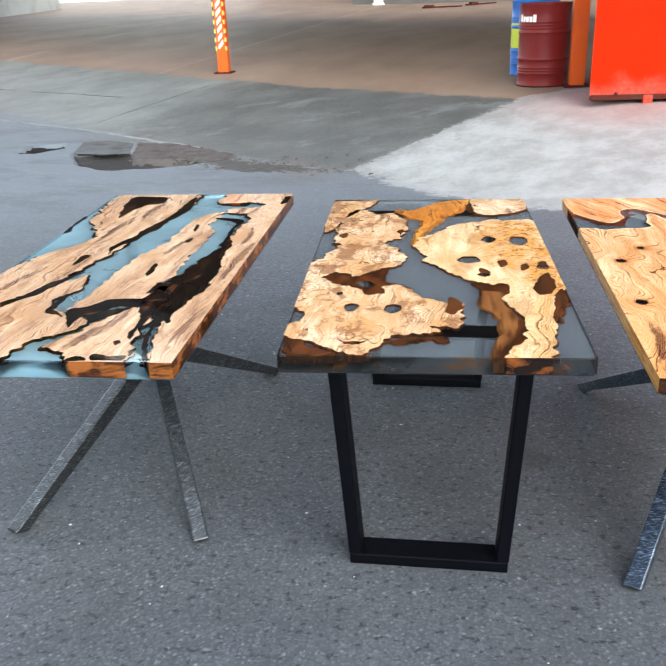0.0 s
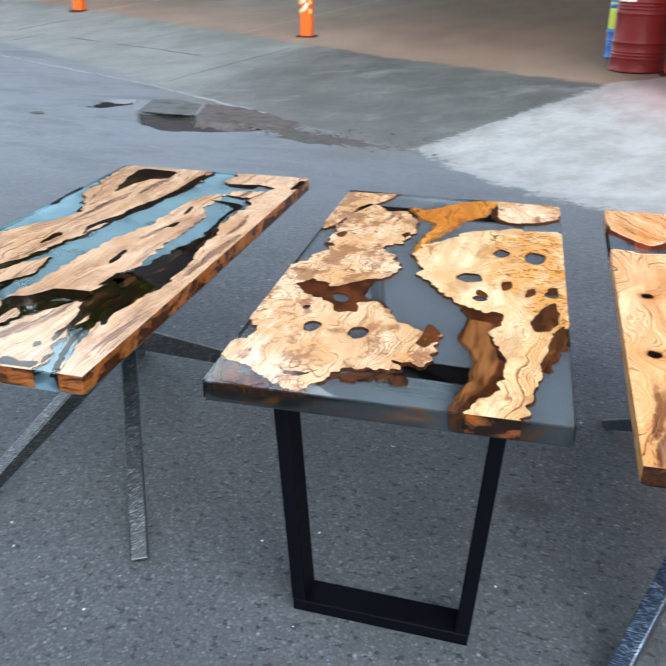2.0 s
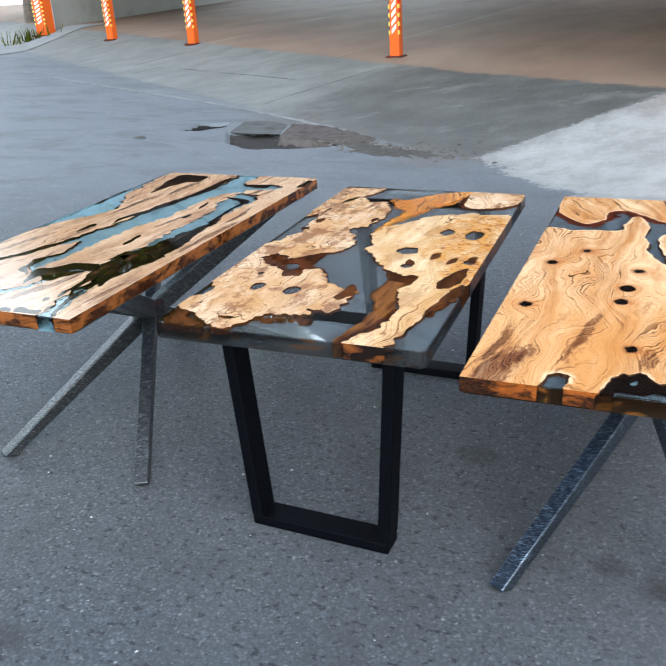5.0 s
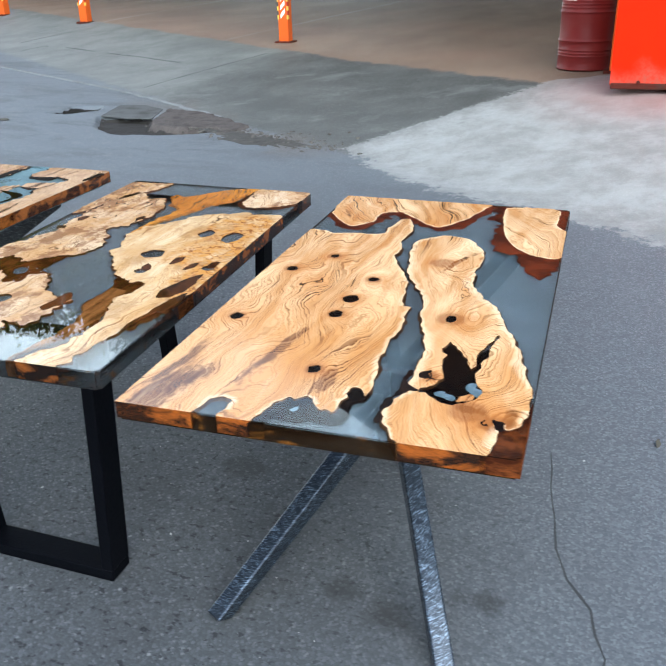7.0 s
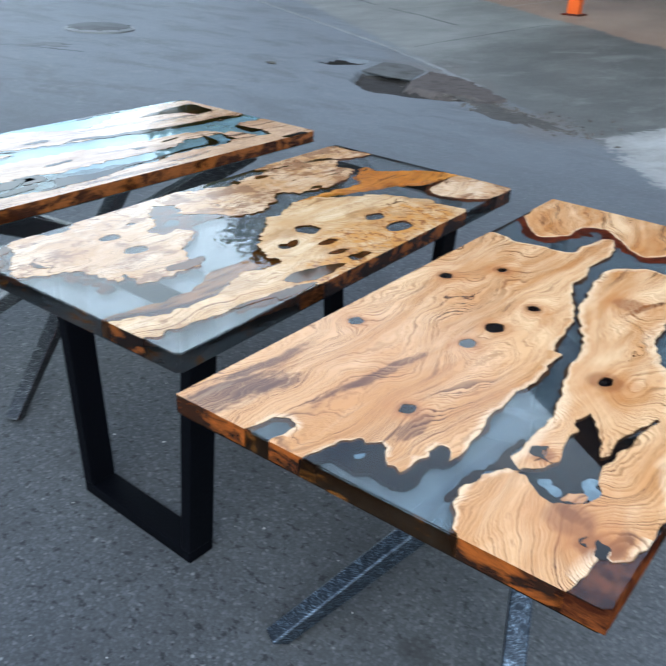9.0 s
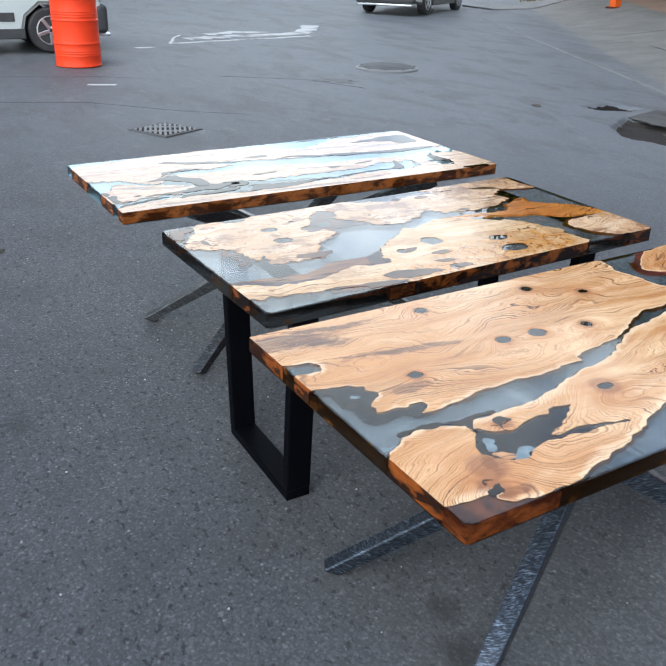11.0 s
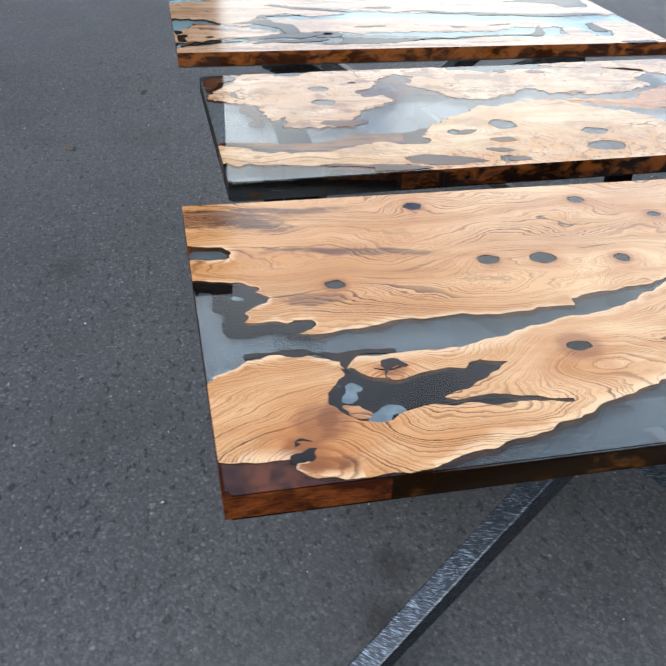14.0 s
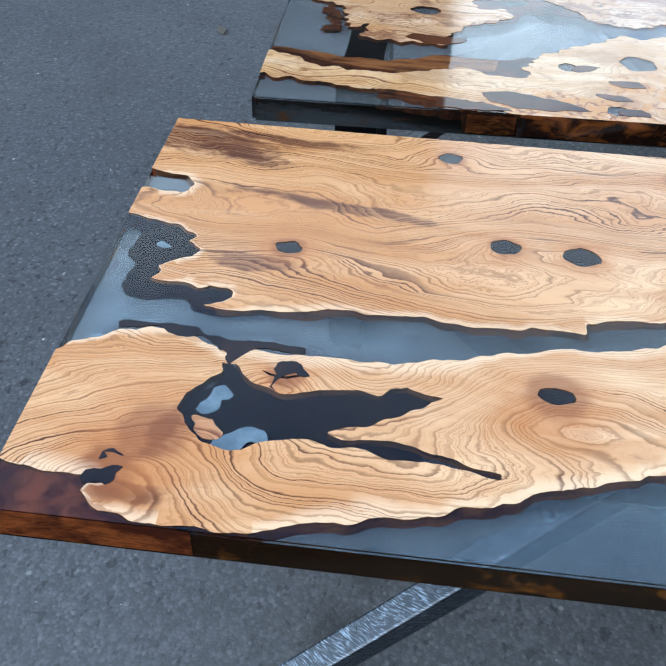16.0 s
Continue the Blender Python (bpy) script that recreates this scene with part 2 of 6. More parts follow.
    g = n.mix(n.math("MULTIPLY", n.ramp(n.noise(p, 0.45, 3.0), 0.48, 0.7), 0.5), g, (0.198, 0.118, 0.082))
    lane = None
    for px, py, qx, qy in BAYS:
        d = math.hypot(qx - px, qy - py)
        off = n.math("ABSOLUTE", line(-(qy - py) / d, (qx - px) / d, (px * (qy - py) - py * (qx - px)) / d))
        lane = off if lane is None else n.math("MINIMUM", lane, off)
    g = n.mix(n.math("MULTIPLY", n.ramp(n.math("ADD", lane, n.math("MULTIPLY", fine, 0.03)), 0.06, 0.025), n.math("MULTIPLY", n.ramp(gst, 0.25, 0.6), 0.5)), g, (0.235, 0.21, 0.185))
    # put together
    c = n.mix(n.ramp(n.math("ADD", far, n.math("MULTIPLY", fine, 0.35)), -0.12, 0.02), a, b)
    rubble = n.math("MULTIPLY", n.ramp(n.math("ABSOLUTE", n.math("ADD", far, n.math("ADD", 0.22, n.math("MULTIPLY", edge, 1.2)))), 0.36, 0.05), n.ramp(along, 5.0, 2.6))
    c = n.mix(n.math("MULTIPLY", n.math("MULTIPLY", rubble, n.ramp(along, -0.6, 0.4)), 0.75), c, n.mix(n.noise(p, 26.0, 4.0, 0.8), (0.025, 0.021, 0.018), (0.140, 0.119, 0.101)))
    c = n.mix(n.ramp(n.math("ADD", far, n.math("ADD", n.math("MULTIPLY", edge, 0.25), n.math("MULTIPLY", fine, 0.16))), 2.08, 2.18), c, g)
    w1 = line(0.66, -0.751, 0.74 * 0.66 + 7.27 * 0.751)
    w2 = line(0.482, 0.876, -0.16 * 0.482 - 6.25 * 0.876)
    w3 = line(0.759, 0.651, 0.74 * 0.759 - 7.3 * 0.651)
    inside = n.math("MINIMUM", n.math("ADD", w1, n.math("MULTIPLY", wob, 0.35)), n.math("ADD", n.math("MINIMUM", w2, w3), n.math("MULTIPLY", wob, 1.1)))
    crumbs = n.math("SUBTRACT", n.noise(p, 17.0, 5.0, 0.75), 0.5)
    wmask = n.math("MULTIPLY", n.ramp(n.math("ADD", inside, n.math("MULTIPLY", crumbs, 0.35)), -0.03, 0.035), n.ramp(n.math("ADD", inside, n.math("MULTIPLY", crumbs, 1.6)), -0.1, 0.55, 0.72, 1.0))
    c = n.mix(wmask, c, wh)
    h = n.math("ADD", n.math("MULTIPLY", n.math("SUBTRACT", 1.0, gap), 0.6), n.math("ADD", n.math("MULTIPLY", grain, 0.3), n.math("MULTIPLY", patch, 0.6)))
    rough = n.math("SUBTRACT", 0.72, n.math("MULTIPLY", n.ramp(grey, 0.7, 1.0), 0.2))
    return n.surface(c, rough, 0.0, n.bump(h, 0.28, 0.004), Specular_IOR_Level=n.ramp(far, -0.1, 2.2, 0.5, 0.12))


def wood(name, light, mid, dark, lines=75.0, sway=7.0, wild=0.5, knots=(), brown=(), speckle=0.0, burls=(), rich=None, streaky=0.0, lean=0.0, tone=0.5, coat=1.0, line=0.95):
    """Oiled olive wood: thin dark year lines that run along the plank, wander, and bend round the knots.
    lines: per metre across; sway: how many lines they wander; wild: small jagged wiggles.
    knots: (x, y, reach); brown: (x, y, half width, half length, turn) of dark heartwood streaks; burls: (x, y, reach) of curly orange burl; rich: from where to where along the plank the wood turns orange; streaky: share of dark streaks along the grain."""
    n = Nodes(name)
    v = n.coords()
    flat = n.vec("MULTIPLY", v, (1, 1, 0.35))
    bend = n.vec("SUBTRACT", n.noise(flat, 3.2, 2.0, 0.5, out=1), (0.5, 0.5, 0.5))
    curl = n.vec("SUBTRACT", n.noise(n.scaled(flat, (1, 0.6, 1)), 9.0, 1.5, 0.5, out=1), (0.5, 0.5, 0.5))
    turned = n.vec("ADD", flat, n.vec("SCALE", curl, 0.022 + 0.075 * speckle))
    x, y, z = n.split(turned)
    h = n.math("MULTIPLY", n.math("ADD", x, n.math("ADD", n.math("MULTIPLY", y, lean), z)), lines)
    slow = n.math("SUBTRACT", n.noise(n.scaled(flat, (1, 0.42, 1)), 3.6, 2.0, 0.45), 0.5)
    h = n.math("ADD", h, n.math("MULTIPLY", slow, sway * 3.0))
    ripple = n.math("SUBTRACT", n.noise(n.scaled(flat, (1, 0.55, 1)), 15.0, 2.0, 0.5), 0.5)
    h = n.math("ADD", h, n.math("MULTIPLY", ripple, wild * 5.0))
    jag = n.math("SUBTRACT", n.noise(n.scaled(flat, (1, 0.5, 1)), 60.0, 3.0, 0.6), 0.5)
    h = n.math("ADD", h, n.math("MULTIPLY", jag, wild * 1.1))
    for kx, ky, reach in knots:
        d = n.vec("DISTANCE", n.scaled(n.vec("ADD", flat, n.vec("SCALE", bend, 0.02)), (1.0, 0.70, 0.0)), (kx, ky * 0.70, 0))
        h = n.math("ADD", h, n.math("MULTIPLY", n.math("EXPONENT", n.math("MULTIPLY", n.math("POWER", n.math("DIVIDE", d, reach * 0.8), 2.0), -1.0)), lines * reach * 0.95))
    gather = n.noise(n.vec("ADD", n.vec("SCALE", (1.0, 0.2, 0.5), n.math("MULTIPLY", h, 0.2)), n.scaled(flat, (1.2, 1.2, 0))), 1.0, 1.0)
    h = n.math("ADD", h, n.math("MULTIPLY", n.math("SUBTRACT", gather, 0.5), 7.0))
    saw = n.math("FRACT", h)
    each = n.noise(n.vec("ADD", n.vec("SCALE", (1.0, 0.3, 0.7), n.math("MULTIPLY", n.math("FLOOR", h), 1.37)), n.scaled(flat, (0.6, 1.6, 0))), 1.0, 1.0)
    fine = n.math("FRACT", n.math("ADD", n.math("MULTIPLY", h, 2.63), n.math("MULTIPLY", jag, 1.2)))
    band = n.noise(n.vec("ADD", n.vec("SCALE", (1.0, 0.4, 0.2), n.math("MULTIPLY", h, 0.085)), n.scaled(flat, (0.5, 0.9, 0))), 1.0, 2.0)
    zone = n.noise(n.scaled(n.vec("ADD", flat, n.vec("SCALE", bend, 0.12)), (4.6, 0.9, 1.0)), 2.6, 4.0, 0.6)
    streak = n.noise(n.scaled(n.vec("ADD", turned, n.vec("SCALE", bend, 0.05)), (26, 3.0, 10)), 1.0, 3.0, 0.6)
    c = n.mix(n.math("ADD", n.ramp(zone, 0.40, 0.64, 0.0, tone * 0.75), n.math("ADD", n.ramp(band, 0.42, 0.66, 0.0, 0.5), n.math("ADD", n.ramp(saw, 0.1, 0.95, 0.0, 0.12), n.ramp(streak, 0.45, 0.7, 0.0, 0.2)))), light, mid)
    cluster = n.ramp(n.noise(n.vec("ADD", n.vec("SCALE", (0.7, 1.0, 0.3), n.math("MULTIPLY", h, 0.16)), n.scaled(flat, (0.9, 1.4, 0))), 1.0, 2.0), 0.38, 0.55, 0.32, 1.0)
    vary = n.math("MULTIPLY", n.math("MULTIPLY", cluster, n.ramp(each, 0.36, 0.58, 0.25, 1.15)), n.ramp(n.noise(n.scaled(flat, (1, 0.5, 1)), 5.0, 4.0, 0.6), 0.34, 0.58, 0.45, 1.0))
    late = n.math("MULTIPLY", n.ramp(saw, 0.50, 0.84), n.ramp(saw, 1.0, 0.88))
    toast = n.noise(n.scaled(n.vec("ADD", flat, n.vec("SCALE", bend, 0.2)), (2.6, 0.8, 1.0)), 3.4, 4.0, 0.62)
    c = n.mix(n.ramp(toast, 0.44, 0.66, 0.0, 0.45), c, (mid[0] * 0.95, mid[1] * 0.80, mid[2] * 0.58))
    if rich:
        more = n.ramp(n.math("ADD", n.split(flat)[1], n.math("ADD", n.math("MULTIPLY", slow, 0.9), n.math("MULTIPLY", n.math("SUBTRACT", streak, 0.5), 0.5))), rich[0], rich[1], 0.0, 0.68)
        c = n.mix(n.math("MULTIPLY", more, n.ramp(saw, 0.0, 0.9, 0.7, 1.0)), c, (light[0] * 0.72, light[1] * 0.50, light[2] * 0.28))
    soft = tuple(0.94 * a + 0.06 * b for a, b in zip(dark, mid))
    c = n.mix(n.math("MULTIPLY", cluster, 0.30), c, (mid[0] * 1.12, mid[1] * 1.05, mid[2] * 0.85))
    c = n.mix(n.math("MULTIPLY", n.math("MULTIPLY", late, vary), line), c, soft)
    c = n.mix(n.math("MULTIPLY", n.math("MULTIPLY", n.ramp(fine, 0.62, 0.97), n.ramp(each, 0.58, 0.42, 0.25, 1.0)), 0.5), c, (mid[0] * 0.55, mid[1] * 0.45, mid[2] * 0.4))
    for bx, by, bw, bl, turn in brown:
        q = n.vec("SUBTRACT", n.vec("ADD", flat, n.vec("SCALE", bend, 0.07)), (bx, by, 0))
        d = n.vec("LENGTH", n.scaled(n.scaled(q, (1, 1, 0), (0, 0, turn)), (1 / bw, 1 / bl, 0)))
        d = n.math("ADD", d, n.math("ADD", n.math("MULTIPLY", n.math("SUBTRACT", streak, 0.5), 1.1), n.math("MULTIPLY", jag, 1.4)))
        f = n.math("MULTIPLY", n.ramp(d, 1.15, 0.55), n.math("MULTIPLY", n.ramp(saw, 0.0, 0.8, 0.65, 1.0), n.ramp(streak, 0.3, 0.55, 0.6, 1.0)))
        c = n.mix(f, c, (dark[0] * 1.2, dark[1] * 1.2, dark[2] * 1.4))
    for kx, ky, reach in knots:
        d = n.math("ADD", n.vec("DISTANCE", n.vec("MULTIPLY", flat, (1, 1, 0)), (kx, ky, 0)), n.math("MULTIPLY", jag, 0.02))
        halo = n.math("MULTIPLY", n.ramp(d, reach * 0.95, reach * 0.3, 0.0, 0.5), n.ramp(n.math("ADD", streak, n.math("MULTIPLY", saw, 0.25)), 0.35, 0.75, 0.35, 1.0))
        c = n.mix(halo, c, (mid[0] * 0.92, mid[1] * 0.72, mid[2] * 0.50))
        c = n.mix(n.ramp(d, reach * 0.46, reach * 0.26, 0.0, 0.5), c, (mid[0] * 0.35, mid[1] * 0.22, mid[2] * 0.2))
    if speckle:
        swirl = n.vec("ADD", flat, n.vec("SCALE", n.noise(flat, 12.0, 2.0, 0.5, out=1), 0.07))
        warm = n.ramp(n.noise(swirl, 9.0, 4.0, 0.65), 0.42, 0.60)
        c = n.mix(n.math("MULTIPLY", warm, speckle * 0.6), c, (mid[0] * 0.85, mid[1] * 0.68, mid[2] * 0.42))
        vein = n.noise(n.scaled(n.vec("ADD", flat, n.vec("SCALE", n.noise(flat, 7.0, 3.0, 0.6, out=1), 0.16)), (1.0, 0.55, 1.0), (0, 0, -18)), 13.0, 5.0, 0.66)
        c = n.mix(n.math("MULTIPLY", n.ramp(vein, 0.49, 0.61), speckle * 0.8), c, (mid[0] * 0.42, mid[1] * 0.30, mid[2] * 0.24))
        burl = n.cells(swirl, 30.0, "Distance")
        spot = n.math("MULTIPLY", n.ramp(n.math("ADD", burl, n.math("MULTIPLY", jag, 0.3)), 0.22, 0.08), n.ramp(n.noise(flat, 4.0, 2.0), 0.48, 0.6))
        c = n.mix(n.math("MULTIPLY", spot, speckle), c, dark)
        web = n.ramp(n.math("ABSOLUTE", n.math("SUBTRACT", n.noise(n.scaled(swirl, (1.0, 0.5, 1.0), (0, 0, 20)), 15.0, 5.0, 0.6, 0.6), 0.5)), 0.035, 0.0)
        c = n.mix(n.math("MULTIPLY", n.math("MULTIPLY", web, n.ramp(n.noise(flat, 5.5, 2.0), 0.46, 0.60)), speckle * 0.7), c, (dark[0] * 1.6, dark[1] * 1.6, dark[2] * 1.6))
    if streaky:
        torn = n.noise(n.scaled(n.vec("ADD", flat, n.vec("SCALE", bend, 0.10)), (24, 2.4, 8)), 1.0, 5.0, 0.66)
        c = n.mix(n.math("MULTIPLY", n.ramp(torn, 0.54, 0.70), streaky), c, (dark[0] * 1.5, dark[1] * 1.5, dark[2] * 1.7))
        c = n.mix(n.math("MULTIPLY", n.ramp(torn, 0.44, 0.30), streaky * 0.7), c, (min(0.8, light[0] * 1.12), light[1] * 1.16, light[2] * 1.2))
    for bx, by, reach in burls:
        f = n.ramp(n.math("ADD", n.vec("DISTANCE", n.vec("MULTIPLY", flat, (1, 0.8, 0)), (bx, by * 0.8, 0)), n.math("MULTIPLY", slow, 0.25)), reach, reach * 0.55)
        eddy = n.vec("ADD", flat, n.vec("SCALE", n.noise(flat, 16.0, 3.0, 0.55, out=1), 0.09))
        glow = n.noise(eddy, 20.0, 4.0, 0.62)
        c = n.mix(n.math("MULTIPLY", f, n.ramp(glow, 0.38, 0.62, 0.1, 0.95)), c, (mid[0] * 0.98, mid[1] * 0.76, mid[2] * 0.40))
        curls = n.ramp(n.math("ABSOLUTE", n.math("SUBTRACT", n.math("FRACT", n.math("MULTIPLY", n.noise(eddy, 9.0, 3.0, 0.55), 9.0)), 0.5)), 0.20, 0.02)
        c = n.mix(n.math("MULTIPLY", n.math("MULTIPLY", f, curls), n.ramp(glow, 0.40, 0.55, 0.25, 0.85)), c, (dark[0] * 1.5, dark[1] * 1.3, dark[2]))
    sap = n.t.nodes.new("ShaderNodeAttribute")
    sap.attribute_name = "rim"
    c = n.mix(n.math("MULTIPLY", n.ramp(n.math("ADD", sap.outputs["Fac"], n.math("MULTIPLY", jag, 0.3)), 0.1, 0.9), n.ramp(late, 0.2, 0.9, 0.6, 0.25)), c, tuple(min(0.85, a * b) for a, b in zip(light, (1.03, 1.12, 1.26))))
    pores = n.noise(n.scaled(flat, (210, 34, 60)), 1.0, 2.0)
    c = n.mix(n.ramp(pores, 0.58, 0.8, 0.0, 0.2), c, dark)
    return n.surface(c, 0.5, 0.0, None, Specular_IOR_Level=0.0, Coat_Weight=coat, Coat_Roughness=0.15, Coat_IOR=1.5)


def bark(name, a, b, c3, coat=0.0, grain=(1, 1, 1), share=0.5, flank=None):
    """Bark or sawn edge; flank: two paler colours for the side that faces west."""
    n = Nodes(name)
    v = n.scaled(n.coords(), grain)
    big = n.noise(v, 13.0, 5.0, 0.62, 0.5)
    small = n.noise(n.scaled(v, (1, 1, 2.5)), 55.0, 4.0, 0.7, 0.8)
    c = n.mix(n.ramp(big, share - 0.10, share + 0.10), a, b)
    c = n.mix(n.math("MULTIPLY", n.ramp(small, 0.42, 0.72), 0.45 if coat else 0.75), c, c3)
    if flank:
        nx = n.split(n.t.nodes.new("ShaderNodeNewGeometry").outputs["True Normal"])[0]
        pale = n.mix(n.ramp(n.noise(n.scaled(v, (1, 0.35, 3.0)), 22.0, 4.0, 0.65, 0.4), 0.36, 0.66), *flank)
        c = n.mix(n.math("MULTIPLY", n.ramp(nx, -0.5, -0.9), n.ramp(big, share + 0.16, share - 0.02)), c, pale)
    return n.surface(c, 0.5, 0.0, n.bump(n.math("ADD", big, n.math("MULTIPLY", small, 0.5)), 0.2 if not coat else 0.06, 0.0015), Specular_IOR_Level=0.0, Coat_Weight=coat, Coat_Roughness=0.05)


def resin(name, tint, milk=0.0, milk_colour=(0.5, 0.7, 0.8), wisps=None, rough=0.0, amber=None):
    """Clear cast resin: a refracting, polished body, tinted.
    milk: how cloudy the face is; wisps: colour of pale streaks painted on for reflections and film seen through; amber:
    colour of flecks on a cut side."""
    n = Nodes(name)
    g = n.t.nodes.new("ShaderNodeBsdfGlass")
    if amber:
        v = n.scaled(n.coords(), (1.0, 1.0, 2.5))
        f = n.math("MULTIPLY", n.ramp(n.noise(v, 13.0, 4.0, 0.62, 0.6), 0.54, 0.66), n.ramp(n.noise(v, 34.0, 3.0, 0.65), 0.36, 0.6, 0.3, 1.0))
        tint, milk_colour = n.mix(f, tint, amber), n.mix(f, milk_colour, tuple(0.28 * a for a in amber))
    n.put(g.inputs["Color"], tint)
    g.inputs["IOR"].default_value, g.inputs["Roughness"].default_value = 1.5, rough
    if not milk:
        return n.done(g.outputs[0])
    d = n.t.nodes.new("ShaderNodeBsdfDiffuse")
    v = n.coords()
    # pale streaks painted into the underside stand in for reflections and leg film
    if wisps:
        bent = n.vec("ADD", v, n.vec("SCALE", n.noise(v, 5.0, 3.0, 0.6, out=1), 0.22))
        fine = n.noise(n.scaled(bent, (6.0, 2.0, 1.0), (0, 0, 28)), 2.2, 5.0, 0.68)
        wide = n.noise(n.scaled(v, (2.2, 1.0, 1.0), (0, 0, 15)), 1.6, 2.0)
        f = n.math("MULTIPLY", n.ramp(fine, 0.36, 0.66), n.ramp(wide, 0.36, 0.54, 0.3, 1.0))
        milk_colour = n.mix(f, milk_colour, wisps)
    n.put(d.inputs[0], milk_colour)
    m = n.t.nodes.new("ShaderNodeMixShader")
    n.put(m.inputs[0], n.ramp(n.noise(v, 4.0, 3.0), 0.25, 0.75, milk * 0.75, milk * 1.25))
    n.t.links.new(g.outputs[0], m.inputs[1])
    n.t.links.new(d.outputs[0], m.inputs[2])
    return n.done(m.outputs[0])


def wrapped_steel(name, steel, film, amount=0.6, rough=0.3):
    """Dark steel tube in clear stretch film: glossy, with fine slanting folds along each bar's own length."""
    n = Nodes(name)
    v = n.coords()
    bent = n.vec("ADD", v, n.vec("SCALE", n.noise(v, 9.0, 2.0, 0.5, out=1), 0.035))
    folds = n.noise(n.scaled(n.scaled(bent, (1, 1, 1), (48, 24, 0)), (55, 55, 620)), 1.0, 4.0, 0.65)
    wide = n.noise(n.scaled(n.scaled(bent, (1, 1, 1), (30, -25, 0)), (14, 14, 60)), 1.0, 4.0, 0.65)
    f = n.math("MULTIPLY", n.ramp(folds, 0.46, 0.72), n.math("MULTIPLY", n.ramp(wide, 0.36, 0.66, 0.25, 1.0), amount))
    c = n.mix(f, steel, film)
    r = n.ramp(wide, 0.2, 0.8, rough, rough + 0.22)
    return n.surface(c, r, 0.8, n.bump(n.math("ADD", wide, folds), 0.35, 0.003), Coat_Weight=0.5, Coat_Roughness=0.25)


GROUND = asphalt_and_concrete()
KERB = painted("kerb_concrete", (0.19, 0.19, 0.183), 0.9, (0.11, 0.108, 0.104), 0.45, size=3.0, bump=0.5, Specular_IOR_Level=0.2)
PLASTER = painted("white_wall_paint", (0.36, 0.35, 0.32), 0.85, (0.22, 0.20, 0.17), 0.25, size=1.2, bump=0.3, Specular_IOR_Level=0.2)
FACADE = painted("grey_facade", (0.034, 0.033, 0.032), 0.9, (0.022, 0.021, 0.020), 0.2, size=0.6, bump=0.3)
CEILING = painted("added_roof_concrete", (0.20, 0.19, 0.175), 0.85, (0.15, 0.14, 0.12), 0.15, size=0.8)
INNER = painted("garage_wall", (0.13, 0.118, 0.105), 0.85, (0.09, 0.08, 0.07), 0.2, size=0.7)
ORANGE = painted("orange_steel_paint", (0.56, 0.088, 0.010), 0.55, (0.30, 0.065, 0.022), 0.14, size=5.0, Specular_IOR_Level=0.15)
TAPE_WHITE = painted("white_tape", (0.78, 0.74, 0.66), 0.5, (0.4, 0.35, 0.3), 0.15)
TAPE_YELLOW = painted("yellow_tape", (0.80, 0.52, 0.06), 0.5, (0.4, 0.3, 0.1), 0.15)
TAPE_BLACK = painted("black_tape", (0.03, 0.03, 0.03), 0.5, (0.15, 0.12, 0.1), 0.15)
MAROON = painted("maroon_drum_paint", (0.120, 0.011, 0.010), 0.42, (0.176, 0.040, 0.032), 0.12, size=4.0, Specular_IOR_Level=0.15)
BLUE = painted("blue_drum_paint", (0.022, 0.105, 0.338), 0.4, (0.075, 0.090, 0.150), 0.12, Specular_IOR_Level=0.15)
YELLOW = painted("yellow_band_paint", (0.413, 0.465, 0.038), 0.45, (0.300, 0.262, 0.075), 0.12, Specular_IOR_Level=0.15)


def scuffed_red():
    """Red skip paint, rubbed pale and dirty in uneven patches along the foot."""
    n = Nodes("red_skip_paint")
    v = n.coords()
    _, _, z = n.split(v)
    big, small = n.noise(v, 2.6, 4.0, 0.6), n.noise(v, 30.0, 3.0, 0.6)
    c = n.mix(n.math("MULTIPLY", n.ramp(big, 0.4, 0.75), 0.25), (0.58, 0.014, 0.001), (0.42, 0.008, 0.002))
    foot = n.math("MULTIPLY", n.ramp(n.math("ADD", z, n.math("MULTIPLY", n.math("SUBTRACT", big, 0.5), 0.5)), 0.74, 0.55), n.ramp(small, 0.3, 0.65, 0.4, 1.0))
    c = n.mix(n.math("MULTIPLY", foot, 0.75), c, (0.26, 0.075, 0.05))
    return n.surface(c, 0.6, 0.0, n.bump(small, 0.1, 0.003), Specular_IOR_Level=0.03)


RED = scuffed_red()
RUST = painted("rusty_rail", (0.075, 0.014, 0.009), 0.85, (0.045, 0.026, 0.02), 0.5, size=9.0, bump=0.6, Specular_IOR_Level=0.05)
REDDRUM = painted("red_drum_paint", (0.66, 0.040, 0.008), 0.5, (0.34, 0.075, 0.045), 0.08, size=3.0, Specular_IOR_Level=0.2)
BLACKSTEEL = painted("black_powder_coat", (0.0010, 0.0012, 0.0020), 0.5, (0.003, 0.003, 0.005), 0.10, size=9.0, bump=0.2, Specular_IOR_Level=0.05)
IRON = painted("cast_iron", (0.13, 0.13, 0.127), 0.6, (0.12, 0.12, 0.115), 0.35, size=12.0, bump=0.5)
LIDM = painted("old_cement_lid", (0.092, 0.091, 0.087), 0.95, (0.050, 0.046, 0.042), 0.5, size=5.0, bump=0.8, Specular_IOR_Level=0.1)
COVER = painted("cement_cover", (0.105, 0.107, 0.105), 0.9, (0.065, 0.063, 0.06), 0.4, size=5.0, bump=0.4, Specular_IOR_Level=0.2)
